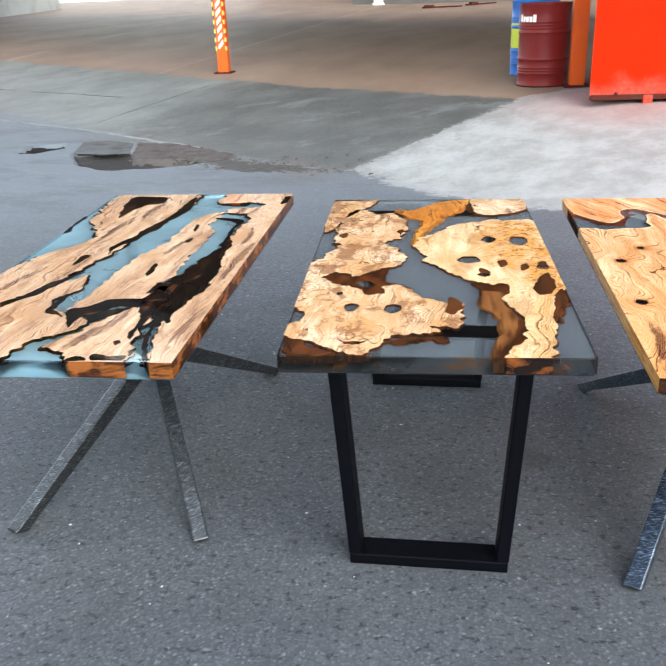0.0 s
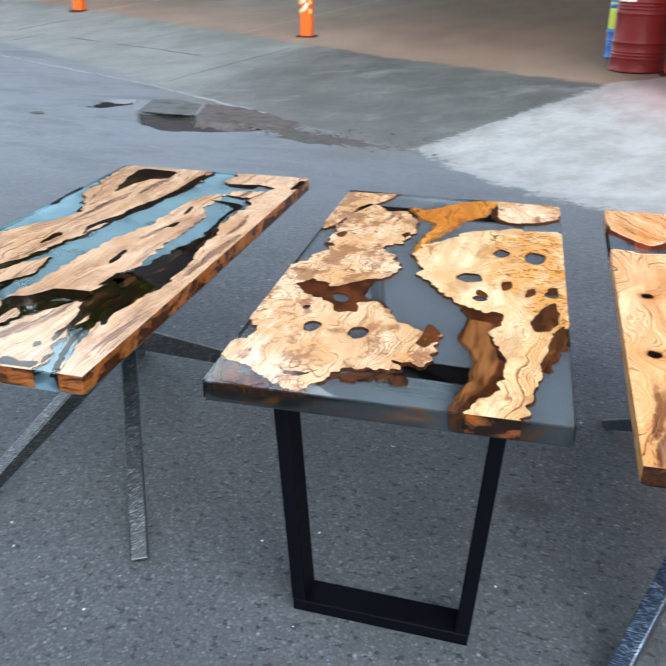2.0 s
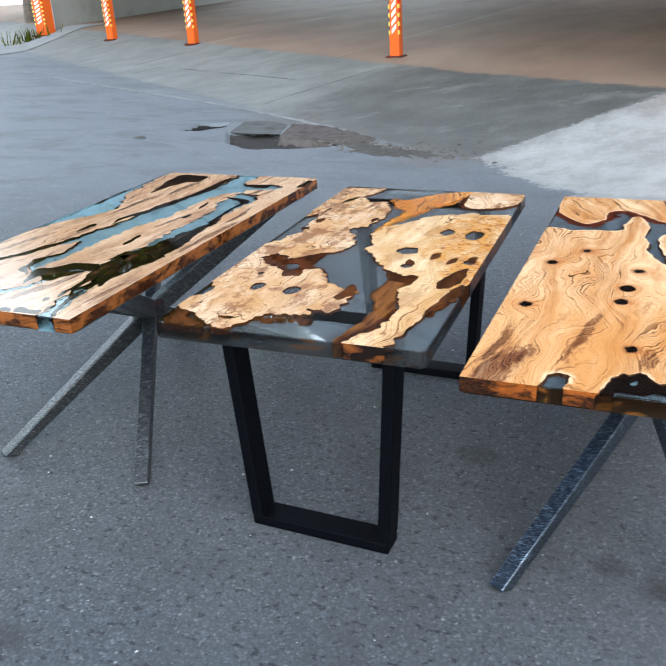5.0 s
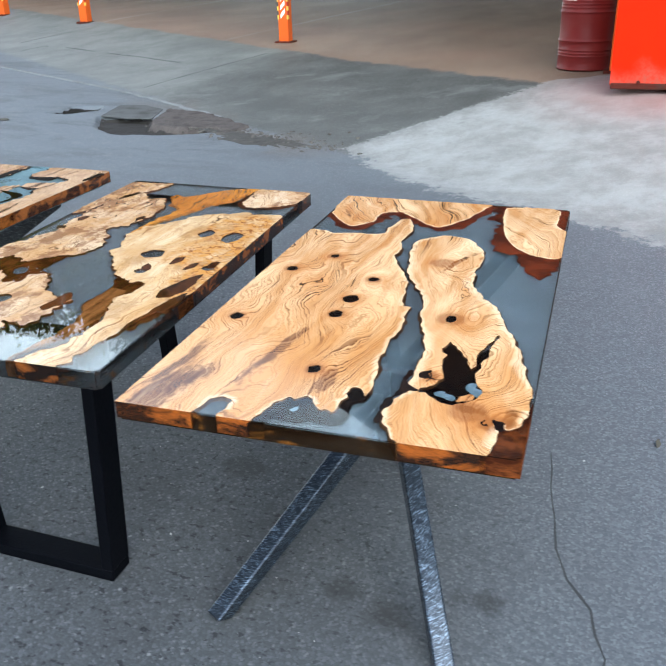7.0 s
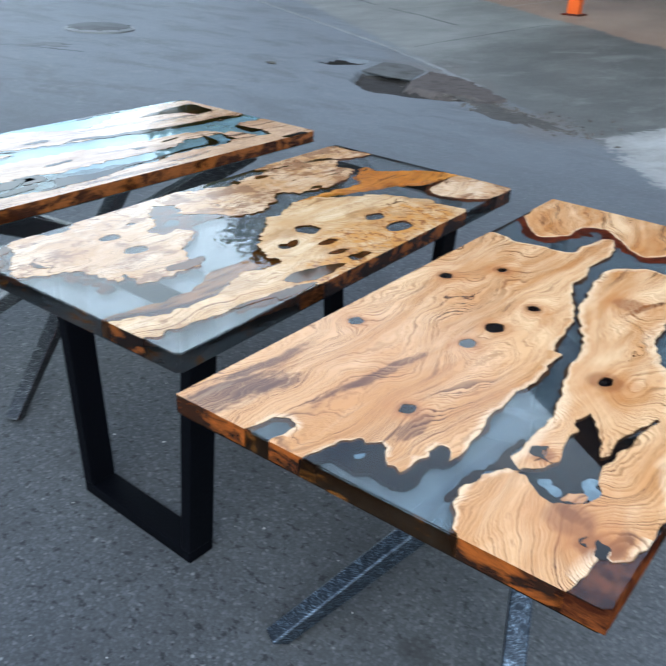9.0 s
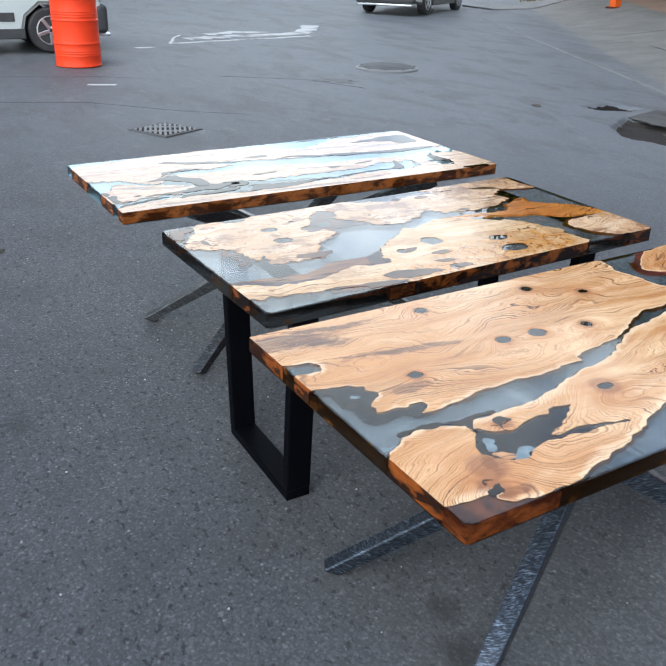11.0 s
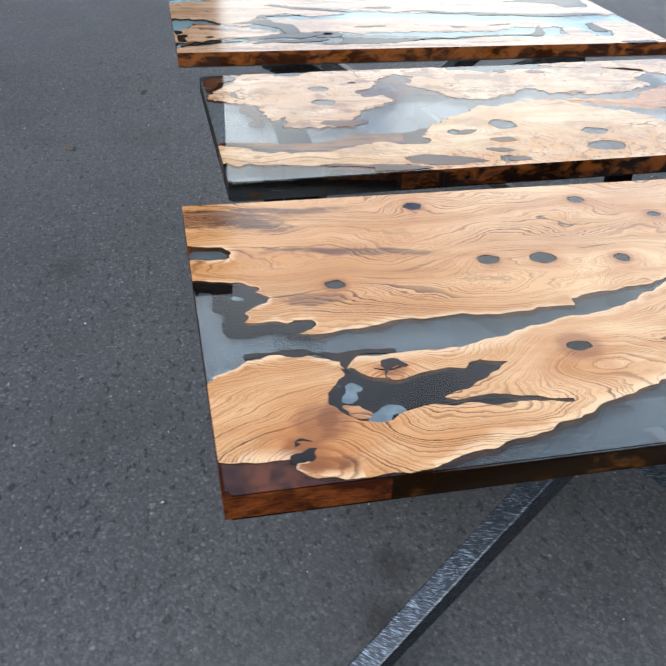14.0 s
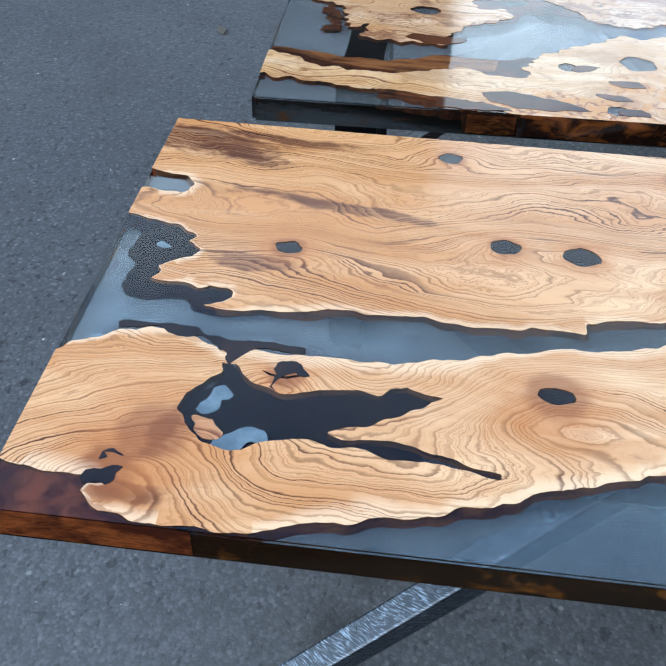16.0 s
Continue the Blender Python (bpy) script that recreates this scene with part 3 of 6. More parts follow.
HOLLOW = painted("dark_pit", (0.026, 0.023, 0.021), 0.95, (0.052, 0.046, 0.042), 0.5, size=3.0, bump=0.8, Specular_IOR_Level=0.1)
POTHOLE = painted("pothole_floor", (0.010, 0.009, 0.008), 0.95, (0.026, 0.023, 0.021), 0.5, size=5.0, bump=0.8, Specular_IOR_Level=0.1)
SOIL = painted("broken_mortar", (0.080, 0.066, 0.059), 0.95, (0.034, 0.028, 0.025), 0.5, size=7.0, bump=0.9, Specular_IOR_Level=0.15)
ROADPAINT = painted("road_paint", (0.46, 0.46, 0.44), 0.8, (0.12, 0.12, 0.12), 0.5, size=3.0, bump=0.3)
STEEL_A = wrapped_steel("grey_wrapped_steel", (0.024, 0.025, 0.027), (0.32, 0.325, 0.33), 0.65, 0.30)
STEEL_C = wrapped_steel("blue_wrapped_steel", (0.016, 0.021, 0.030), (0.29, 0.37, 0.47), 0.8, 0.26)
DARKTAPE = painted("dark_crack", (0.022, 0.022, 0.022), 0.95, (0.05, 0.05, 0.05), 0.5, size=14.0)
PEBBLE = painted("pale_chips", (0.420, 0.406, 0.378), 0.8, (0.210, 0.196, 0.175), 0.3, size=30.0)
LEAFM = painted("dry_leaf", (0.035, 0.030, 0.022), 0.8, (0.09, 0.07, 0.04), 0.3, size=30.0)


def leaves():
    """Thin leaves that let some light through, greener and yellower by turns."""
    n = Nodes("green_leaves")
    v = n.coords()
    c = n.mix(n.ramp(n.noise(v, 1.1, 3.0, 0.6), 0.38, 0.62), (0.030, 0.040, 0.006), (0.085, 0.075, 0.008))
    a, b, m = (n.t.nodes.new(k) for k in ("ShaderNodeBsdfDiffuse", "ShaderNodeBsdfTranslucent", "ShaderNodeMixShader"))
    n.put(a.inputs[0], c)
    n.put(b.inputs[0], n.mix(0.5, c, (0.20, 0.17, 0.015)))
    m.inputs[0].default_value = 0.35
    n.t.links.new(a.outputs[0], m.inputs[1])
    n.t.links.new(b.outputs[0], m.inputs[2])
    return n.done(m.outputs[0])


GREEN = leaves()
CARWHITE = painted("white_car_paint", (0.33, 0.36, 0.35), 0.3, (0.2, 0.2, 0.19), 0.08, Coat_Weight=0.4)
CARDARK = painted("dark_car_paint", (0.025, 0.027, 0.032), 0.25, (0.1, 0.1, 0.1), 0.06, Coat_Weight=0.6)
CLADDING = painted("black_plastic", (0.022, 0.023, 0.025), 0.55, (0.08, 0.08, 0.08), 0.12, size=8.0)
RUBBER = painted("tyre_rubber", (0.014, 0.014, 0.015), 0.8, (0.07, 0.065, 0.06), 0.15, size=12.0, bump=0.4)
ALLOY = painted("alloy_rim", (0.55, 0.56, 0.58), 0.3, (0.2, 0.19, 0.18), 0.15, metal=0.9)
CHROME = painted("bright_trim", (0.70, 0.72, 0.74), 0.2, (0.3, 0.3, 0.3), 0.08, metal=0.8)
CARGLASS = painted("car_glass", (0.015, 0.018, 0.02), 0.08, (0.03, 0.03, 0.03), 0.05, bump=0.0)
LAMPGLASS = painted("headlamp_lens", (0.55, 0.58, 0.60), 0.12, (0.3, 0.3, 0.3), 0.05, Coat_Weight=0.8)
TRUNK = painted("tree_bark", (0.11, 0.085, 0.065), 0.9, (0.05, 0.04, 0.03), 0.4, size=5.0, bump=0.8)
STAIN = painted("oily_stain", (0.030, 0.030, 0.030), 0.6, (0.07, 0.07, 0.068), 0.4, size=14.0)
RIM = painted("grate_rim", (0.075, 0.075, 0.072), 0.8, (0.04, 0.04, 0.04), 0.4, size=9.0, bump=0.5)
RUBBLE = painted("broken_stone", (0.10, 0.088, 0.076), 0.95, (0.04, 0.035, 0.03), 0.5, size=14.0, bump=0.6, Specular_IOR_Level=0.15)
CRUMB = painted("crumbled_edge", (0.070, 0.064, 0.057), 0.95, (0.035, 0.031, 0.028), 0.5, size=11.0, bump=0.9, Specular_IOR_Level=0.1)
PATCH = painted("worn_concrete_patch", (0.20, 0.185, 0.165), 0.9, (0.10, 0.09, 0.08), 0.45, size=2.5, bump=0.5, Specular_IOR_Level=0.2)


# ---- the yard ----
def height(x, y):
    """Level street, slightly rising westwards; a ramp of concrete; the garage floor."""
    s = (x + 0.785) * 0.57 + (y - 7.33) * 0.82
    return 0.02 * max(0.0, min(-(x + 2), 30.0)) + 0.45 * min(max(s / 2.2, 0.0), 1.0) + 0.02 * max(0.0, min(s - 2.2, 30.0))


def on_ground(x, y, up=0.0):
    return Vector((x, y, height(x, y) + up))


PITS = [([(-4.64, 8.17), (-4.64, 8.62), (-4.28, 8.84), (-4.15, 8.54), (-4.36, 8.15)], 0.085),
        ([(-3.95, 8.20), (-3.50, 8.30), (-3.22, 8.26), (-3.05, 7.87), (-2.72, 7.80), (-2.33, 7.97), (-2.10, 7.85), (-2.60, 7.47), (-3.18, 7.32), (-3.58, 7.56)], 0.08)]


def inside(poly, x, y):
    """How far a point lies within an outline; negative outside."""
    odd, near = False, 9.0
    for (ax, ay), (bx, by) in zip(poly, poly[1:] + poly[:1]):
        if (ay > y) != (by > y) and x < ax + (y - ay) * (bx - ax) / (by - ay):
            odd = not odd
        f = min(max(((x - ax) * (bx - ax) + (y - ay) * (by - ay)) / ((bx - ax) ** 2 + (by - ay) ** 2), 0.0), 1.0)
        near = min(near, math.hypot(x - ax - f * (bx - ax), y - ay - f * (by - ay)))
    return near if odd else -near


def sunk(x, y):
    """Depth of the broken pits in the asphalt."""
    if not (-4.9 < x < -1.8 and 7.1 < y < 9.1):
        return 0.0
    rag = 0.04 * noise.noise((x * 6, y * 6, 2)) + 0.014 * noise.noise((x * 19, y * 19, 5))
    return max(d * min(max((inside(p, x, y) + rag) / 0.07, 0.0), 1.0) for p, d in PITS)


def merged(coarse, lo, hi, step):
    """Grid lines that close up between lo and hi."""
    return sorted([c for c in coarse if not lo - 1e-6 < c < hi + 1e-6] + [lo + step * k for k in range(int((hi - lo) / step) + 1)])


bm = bmesh.new()
xs = [-600, -250, -120, -70, -45, -34] + [-26 + 0.3 * k for k in range(117)] + [10, 13, 18, 30, 60, 120, 250, 600]
xs = merged(xs, -4.9, -1.8, 0.025)
ys = [-600, -250, -120, -60, -30, -15, -8, -4, -2, -1, 0, 1, 2, 3, 4, 5] + [5.6 + 0.3 * k for k in range(74)] + [29, 33, 38, 50, 80, 150, 300, 600]
ys = merged(ys, 7.1, 9.1, 0.025)
grid = [[bm.verts.new((x, y, height(x, y) - sunk(x, y) + (0.006 * noise.noise((x * 0.9, y * 0.9, 0)) if abs(x) < 30 and 4 < y < 30 else 0.0))) for x in xs] for y in ys]
for r0, r1 in zip(grid, grid[1:]):
    for k in range(len(xs) - 1):
        bm.faces.new((r0[k], r0[k + 1], r1[k + 1], r1[k]))
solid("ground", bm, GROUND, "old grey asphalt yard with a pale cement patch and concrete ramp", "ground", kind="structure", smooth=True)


def ribbon(bm, pts, width, up=0.006, ragged=0.0, lift=None):
    """A band that lies on the ground along pts."""
    path = []
    for (ax, ay), (bx, by) in zip(pts, pts[1:]):
        m = max(2, int(math.hypot(bx - ax, by - ay) / 0.12))
        path += [(ax + (bx - ax) * k / m, ay + (by - ay) * k / m) for k in range(m)]
    path.append(pts[-1])
    last = None
    for k, (x, y) in enumerate(path):
        x2, y2 = path[min(k + 1, len(path) - 1)]
        x1, y1 = path[max(k - 1, 0)]
        d = math.hypot(x2 - x1, y2 - y1) or 1
        nx, ny = -(y2 - y1) / d, (x2 - x1) / d
        j = ragged * noise.noise((x * 6, y * 6, 3))
        w = width * (0.5 + 0.5 * ragged / max(width, 1e-3) * noise.noise((x * 9, y * 9, 7)))
        a, b = on_ground(x + nx * (w + j), y + ny * (w + j), up), on_ground(x - nx * (w - j), y - ny * (w - j), up)
        c = on_ground(x, y, up + (lift or 0))
        row = [bm.verts.new(on_ground(a.x, a.y, -0.01)), bm.verts.new(a), bm.verts.new(c), bm.verts.new(b), bm.verts.new(on_ground(b.x, b.y, -0.01))]
        if last:
            for p, q, r, s in zip(last, last[1:], row[1:], row):
                bm.faces.new((p, q, r, s))
        last = row
    return bm


solid("kerb", ribbon(bmesh.new(), [(-2.55, 8.52), (-3.06, 8.84), (-4.58, 9.82), (-6.47, 10.76), (-9.63, 12.33), (-14.5, 14.75)], 0.075, 0.007, 0.05, 0.006),
      KERB, "low pale concrete kerb edge between asphalt and ramp", "kerb", kind="structure", smooth=True)
for pts, w in (([(1.60, 2.75), (1.62, 2.54), (1.645, 2.38), (1.66, 2.24), (1.70, 2.12), (1.77, 2.02), (1.785, 1.93), (1.81, 1.86), (1.80, 1.74)], 0.0065),
               ([(-5.2, 4.6), (-5.9, 3.6), (-6.6, 2.9), (-6.9, 2.0)], 0.014),
               ([(-8.0, 3.9), (-8.3, 3.4), (-8.4, 2.9), (-8.6, 2.3)], 0.012),
               ([(-6.5, 6.3), (-7.3, 5.9), (-7.9, 4.9)], 0.014),
               ([(-9.73, 12.82), (-9.3, 13.35), (-8.85, 13.66), (-7.96, 13.22), (-6.63, 12.45), (-5.59, 11.88), (-4.6, 11.3)], 0.020),
               ([(-9.86, 14.23), (-9.4, 14.5), (-8.97, 14.75)], 0.022),
               ([(-4.6, 9.95), (-4.2, 10.4), (-3.7, 10.88), (-3.2, 11.33)], 0.012)):
    solid("crack", ribbon(bmesh.new(), pts, w, 0.0012, w * 1.1), DARKTAPE, "thin dark crack in the ground", "crack", kind="structure")
solid("west_pavement", ribbon(bmesh.new(), [(-17.5, 16.9), (-17.7, 19.8), (-18.2, 23.0)], 1.3, 0.03, 0.05), KERB, "pale concrete pavement at the yard's far corner", "pavement", kind="structure")
solid("west_patch", ribbon(bmesh.new(), [(-11.6, 2.2), (-10.4, 2.0), (-9.4, 1.55), (-8.5, 0.9), (-8.0, 0.0)], 0.75, 0.006, 0.25), PATCH, "pale worn concrete patch by the drum", "pavement", kind="structure")

# road arrow: faded, patchy paint
bm = bmesh.new()
ribbon(bm, [(-11.35, 5.45), (-11.55, 6.4), (-11.7, 7.4), (-11.9, 8.4)], 0.10, 0.005, 0.06)
ribbon(bm, [(-11.95, 5.9), (-12.1, 6.8), (-12.25, 7.6), (-12.3, 8.4)], 0.30, 0.0055, 0.16)
ribbon(bm, [(-12.5, 6.5), (-12.75, 7.2), (-12.6, 7.8)], 0.24, 0.006, 0.14)
ribbon(bm, [(-12.3, 8.35), (-13.1, 9.0), (-13.7, 9.3)], 0.34, 0.0065, 0.14)
ribbon(bm, [(-11.3, 5.4), (-12.1, 5.75), (-12.5, 6.0)], 0.05, 0.005, 0.03)
ribbon(bm, [(-10.9, 4.7), (-10.95, 5.0)], 0.10, 0.005, 0.08)
ribbon(bm, [(-7.75, 3.15), (-7.6, 3.45)], 0.07, 0.005, 0.05)
solid("road_marking", bm, ROADPAINT, "faded white paint strokes on the asphalt", "road marking", kind="structure")


# ---- garage building behind the ramp ----
def along(a, s, z=0.0):
    """A point of the garage plan: a metres along the ramp's foot, s metres in from it."""
    return Vector((-0.785 - 0.82 * a + 0.57 * s, 7.33 + 0.57 * a + 0.82 * s, z))


def plan_box(a0, a1, s0, s1, z0, z1):
    bm = bmesh.new()
    pts = [along(a, s) for a, s in ((a0, s0), (a1, s0), (a1, s1), (a0, s1))]
    lo = [bm.verts.new((p.x, p.y, z0)) for p in pts]
    hi = [bm.verts.new((p.x, p.y, z1)) for p in pts]
    bm.faces.new(lo), bm.faces.new(list(reversed(hi)))
    for k in range(4):
        bm.faces.new((lo[k], lo[(k + 1) % 4], hi[(k + 1) % 4], hi[k]))
    bmesh.ops.recalc_face_normals(bm, faces=bm.faces)
    return bm


# no roof is seen; this one is added to screen sky and shade the floor
solid("added_roof", plan_box(-16, 42, 2.5, 14.0, 5.6, 5.9), CEILING, "plain unseen concrete canopy added over the garage front", "ceiling", kind="structure")
solid("wall_facade", plan_box(-16, 42, 2.3, 2.5, 5.4, 6.6), FACADE, "dark grey wall over the garage opening", "wall", kind="structure")
# unseen, added this high to keep low sky out of the tops' reflections
solid("wall_back_added", plan_box(-30, 42, 36, 36.3, 0.2, 17.0), INNER, "plain beige unseen wall added behind the garage", "wall", kind="structure")
solid("wall_inner", plan_box(-30, 22, 24.5, 24.8, 0.2, 17.0), INNER, "dark wall behind the garage floor", "wall", kind="structure")
wall_turn = pose(-19.35, 22.4, 0, 0, 0, 10)
solid("wall_west", box(bmesh.new(), (-0.15, 0, 0.3), (0.15, 27, 1.95), 0.01), PLASTER, "low white painted wall along the garage", "wall", wall_turn, kind="structure")
solid("wall_cap", box(bmesh.new(), (-0.20, -0.05, 1.952), (0.20, 27.05, 2.02), 0.01), KERB, "grey cap of the low white wall", "wall", wall_turn, kind="structure")
solid("west_building", box(bmesh.new(), (-30, -34, -0.2), (-14.2, 2.4, 10.2)), FACADE, "plain dark grey building across the yard", "building", kind="structure")


def post(x, y, w, d, taped=True, label=""):
    z = height(x, y)
    t = thing("steel_post", label or "orange painted steel post with hazard tape and base plate", "post", pose(x, y, z), "posts of the garage")
    part("shaft", box(bmesh.new(), (-w / 2, -d / 2, 0), (w / 2, d / 2, 2.6), 0.008), ORANGE, t)
    part("base_plate", box(bmesh.new(), (-w * 0.85, -d * 0.8, -0.02), (w * 0.85, d * 0.8, 0.02), 0.006), RUST, t, "dull steel base plate")
    if taped:
        for k in range(9):
            z0 = 0.34 + 0.115 * k
            bm = bmesh.new()
            q = [(-w * 0.22, z0), (w * 0.22, z0 + 0.08), (w * 0.22, z0 + 0.145), (-w * 0.22, z0 + 0.065)]
            a, b = [bm.verts.new((u, -d / 2 - 0.003, v)) for u, v in q], [bm.verts.new((u, -d / 2 - 0.0005, v)) for u, v in q]
            bm.faces.new(a)
            for i in range(4):
                bm.faces.new((a[i], b[i], b[(i + 1) % 4], a[(i + 1) % 4]))
            bmesh.ops.recalc_face_normals(bm, faces=bm.faces)
            part("tape_stripe", bm, TAPE_WHITE, t, "slanting white reflective stripe")
        for side in (-1, 1):
            for k in range(17):
                z0 = 0.33 + 0.062 * k
                inner, outer = side * w * 0.40, side * (w / 2 + 0.006)
                bm = box(bmesh.new(), (min(inner, outer), -d / 2 - 0.005, z0), (max(inner, outer), -d / 2 + 0.035, z0 + 0.058), 0.002, 1)
                part("edge_tape", bm, (TAPE_YELLOW, TAPE_BLACK if side < 0 else RED)[k % 2], t, "hazard edge tape")
    return t


for x, y, w in ((-3.27, 12.25, 0.16), (-9.2, 15.6, 0.18), (-13.4, 18.1, 0.20)):
    post(x, y, w, w)
post(-18.6, 21.3, 0.42, 0.42)
post(1.60, 9.45, 0.16, 0.16, False, "plain orange steel post beside the maroon drum")


column = thing("column", "pale cream painted column foot at the dark wall", "column", pose(-3.44, 37.9, height(-3.44, 37.9)))
part("shaft", lathe(bmesh.new(), [(0.27, 0.0), (0.27, 0.06), (0.21, 0.09), (0.20, 2.6)], 24), TAPE_WHITE, column, smooth=True)
for x, y, l, turn in ((-0.5, 32.3, 1.5, -8), (0.95, 33.2, 1.4, 40)):
    bm = bmesh.new()
    box(bm, (-l / 2, -0.09, -0.01), (l / 2, 0.09, 0.05), 0.012)
    box(bm, (-l / 2 + 0.1, -0.16, -0.01), (-l / 2 + 0.45, 0.02, 0.11), 0.02)
    solid("scrap_board", bm, RUST, "rusty brown scrap board lying on the garage floor", "scrap", pose(x, y, height(x, y), 0, 0, turn))


# ---- drums and skip ----
def drum(name, x, y, r, h, paint, label, turn=0.0, bands=(), marks=()):
    t = thing(name, label, "drum", pose(x, y, height(x, y), 0, 0, turn))
    prof = [(r * 0.97, 0.0), (r * 1.015, 0.008), (r * 1.015, 0.022), (r, 0.03)]
    for c in (0.155, 0.19, 0.225):
        prof += [(r, h * c), (r * 1.014, h * (c + 0.008)), (r, h * (c + 0.018))]
    for c in (0.335, 0.655):
        prof += [(r, h * c - 0.028), (r * 1.012, h * c - 0.014), (r * 1.035, h * c), (r * 1.012, h * c + 0.014), (r, h * c + 0.028)]
        if c < 0.5:
            continue
        for e in (0.70, 0.735, 0.77):
            prof += [(r, h * e), (r * 1.014, h * (e + 0.008)), (r, h * (e + 0.018))]
    prof += [(r, h - 0.03), (r * 1.015, h - 0.022), (r * 1.015, h), (r * 0.965, h), (r * 0.955, h - 0.025)]
    part("drum_body", lathe(bmesh.new(), prof, 48), paint, t, smooth=True)
    bm = bmesh.new()
    lathe(bm, [(0.035, h - 0.03), (0.035, h - 0.012), (0.02, h - 0.008)], 16, Matrix.Translation((r * 0.55, 0, 0)))
    part("bung", bm, IRON, t, "steel screw plug")
    for z0, z1, mat in bands:
        bm = bmesh.new()
        lathe(bm, [(r * 1.0, z0), (r * 1.006, z0 + 0.002), (r * 1.006, z1 - 0.002), (r * 1.0, z1)], 48)
        part("band", bm, mat, t, "painted colour band", smooth=True)
    for a0, a1, z0, z1, mat in marks:
        bm = bmesh.new()
        n = 6
        col = [[bm.verts.new(((r * q) * math.sin(radians(a0 + (a1 - a0) * k / n)), -(r * q) * math.cos(radians(a0 + (a1 - a0) * k / n)), z)) for z in (z0, z1)] for q in (1.007,) for k in range(n + 1)]
        for c0, c1 in zip(col, col[1:]):
            bm.faces.new((c0[0], c1[0], c1[1], c0[1]))
        part("label_mark", bm, mat, t, "pale printed mark")
    return t


marks = [(-70 + 9.5 * k, -63 + 9.5 * k, 0.69, 0.765 if k in (0, 4) else 0.745, TAPE_WHITE) for k in range(5)]
drum("oil_drum", 1.25, 9.72, 0.285, 0.88, MAROON, "maroon ribbed steel oil drum with a worn white label", 0, (), marks)
drum("blue_drum", 1.22, 10.75, 0.285, 0.88, BLUE, "blue steel drum with a yellow band", 0, ((0.33, 0.62, YELLOW),))
drum("red_drum", -9.30, 3.42, 0.30, 0.90, REDDRUM, "bright red ribbed steel drum standing on the asphalt", 30)

skip = thing("waste_skip", "bright red steel waste skip with ribbed sides, scuffed at the foot", "skip", pose(0, 0, 0))
prof = [(1.56, 8.10), (2.47, 8.10), (2.52, 8.20), (2.76, 8.20), (2.81, 8.10), (3.72, 8.10), (3.77, 8.20), (4.0, 8.20), (4.05, 8.10), (4.9, 8.10), (4.9, 9.15), (1.80, 9.15)]
part("container", extrude_profile(bmesh.new(), prof, 0.515, 2.0, 2), RED, skip)
bm = bmesh.new()
box(bm, (1.57, 8.085, 0.485), (2.47, 8.20, 0.535), 0.006)
part("bottom_rail", bm, RUST, skip, "rusty scuffed bottom rail")
part("top_rim", box(bmesh.new(), (1.52, 8.05, 2.0), (4.95, 9.2, 2.07), 0.012), RED, skip)
for x, y in ((2.10, 8.13), (4.4, 8.13), (2.10, 9.05), (4.4, 9.05)):
    part("foot", box(bmesh.new(), (x - 0.045, y - 0.05, height(x, y) - 0.01), (x + 0.045, y + 0.05, 0.53), 0.008), RED, skip)
bm = bmesh.new()
lathe(bm, [(0.016, 0), (0.016, 0.012), (0.008, 0.016)], 12, Matrix.Translation((1.80, 8.087, 0.545)) @ pose(0, 0, 0, 90))
part("bolt", bm, RUST, skip, "dark bolt head")

# ---- covers, grate, holes ----
cover = thing("manhole_cover", "round pale concrete manhole cover with a raised rim", "manhole cover", pose(-7.86, 7.52, height(-7.86, 7.52)))
part("frame", lathe(bmesh.new(), [(0.46, -0.01), (0.46, 0.014), (0.40, 0.03), (0.39, 0.012)], 48), IRON, cover, "iron frame ring", smooth=True)
part("lid", lathe(bmesh.new(), [(0.385, 0.0), (0.385, 0.032), (0.36, 0.045), (0.10, 0.052)], 48), COVER, cover, smooth=True)
for k in range(10):
    part("rib", box(bmesh.new(), (0.375, -0.02, 0.0), (0.425, 0.02, 0.036), 0.004, 1, pose(0, 0, 0, 0, 0, 36 * k)), COVER, cover)

grate = thing("drain_grate", "square cast iron drain grate set in the asphalt", "drain grate", pose(-5.05, 3.20, height(-5.05, 3.20) + 0.001, 0, 0, 27) @ Matrix.Diagonal((0.74, 0.74, 1, 1)))
# no depth here: a dark sheet paints in the shade between the bars
part("hollow", box(bmesh.new(), (-0.30, -0.30, -0.02), (0.30, 0.30, 0.003)), HOLLOW, grate, "flat dark sheet standing in for shade under the bars")
for lo, hi in (((-0.335, -0.335), (-0.29, 0.335)), ((0.29, -0.335), (0.335, 0.335)), ((-0.29, -0.335), (0.29, -0.29)), ((-0.29, 0.29), (0.29, 0.335))):
    part("frame_bar", box(bmesh.new(), (*lo, -0.01), (*hi, 0.008), 0.003, 1), RIM, grate)
for k in range(-6, 7):
    off = 0.062 * k
    reach = 0.405 - abs(off)
    part("bar", box(bmesh.new(), (-reach, off - 0.015, 0.0), (reach, off + 0.015, 0.012), 0.003, 1, pose(0, 0, 0, 0, 0, 135)), IRON, grate)
for k in (-1, 1):
    part("cross_bar", box(bmesh.new(), (0.13 * k - 0.02, -0.25, 0.0), (0.13 * k + 0.02, 0.25, 0.0135), 0.003, 1, pose(0, 0, 0, 0, 0, 135)), IRON, grate)


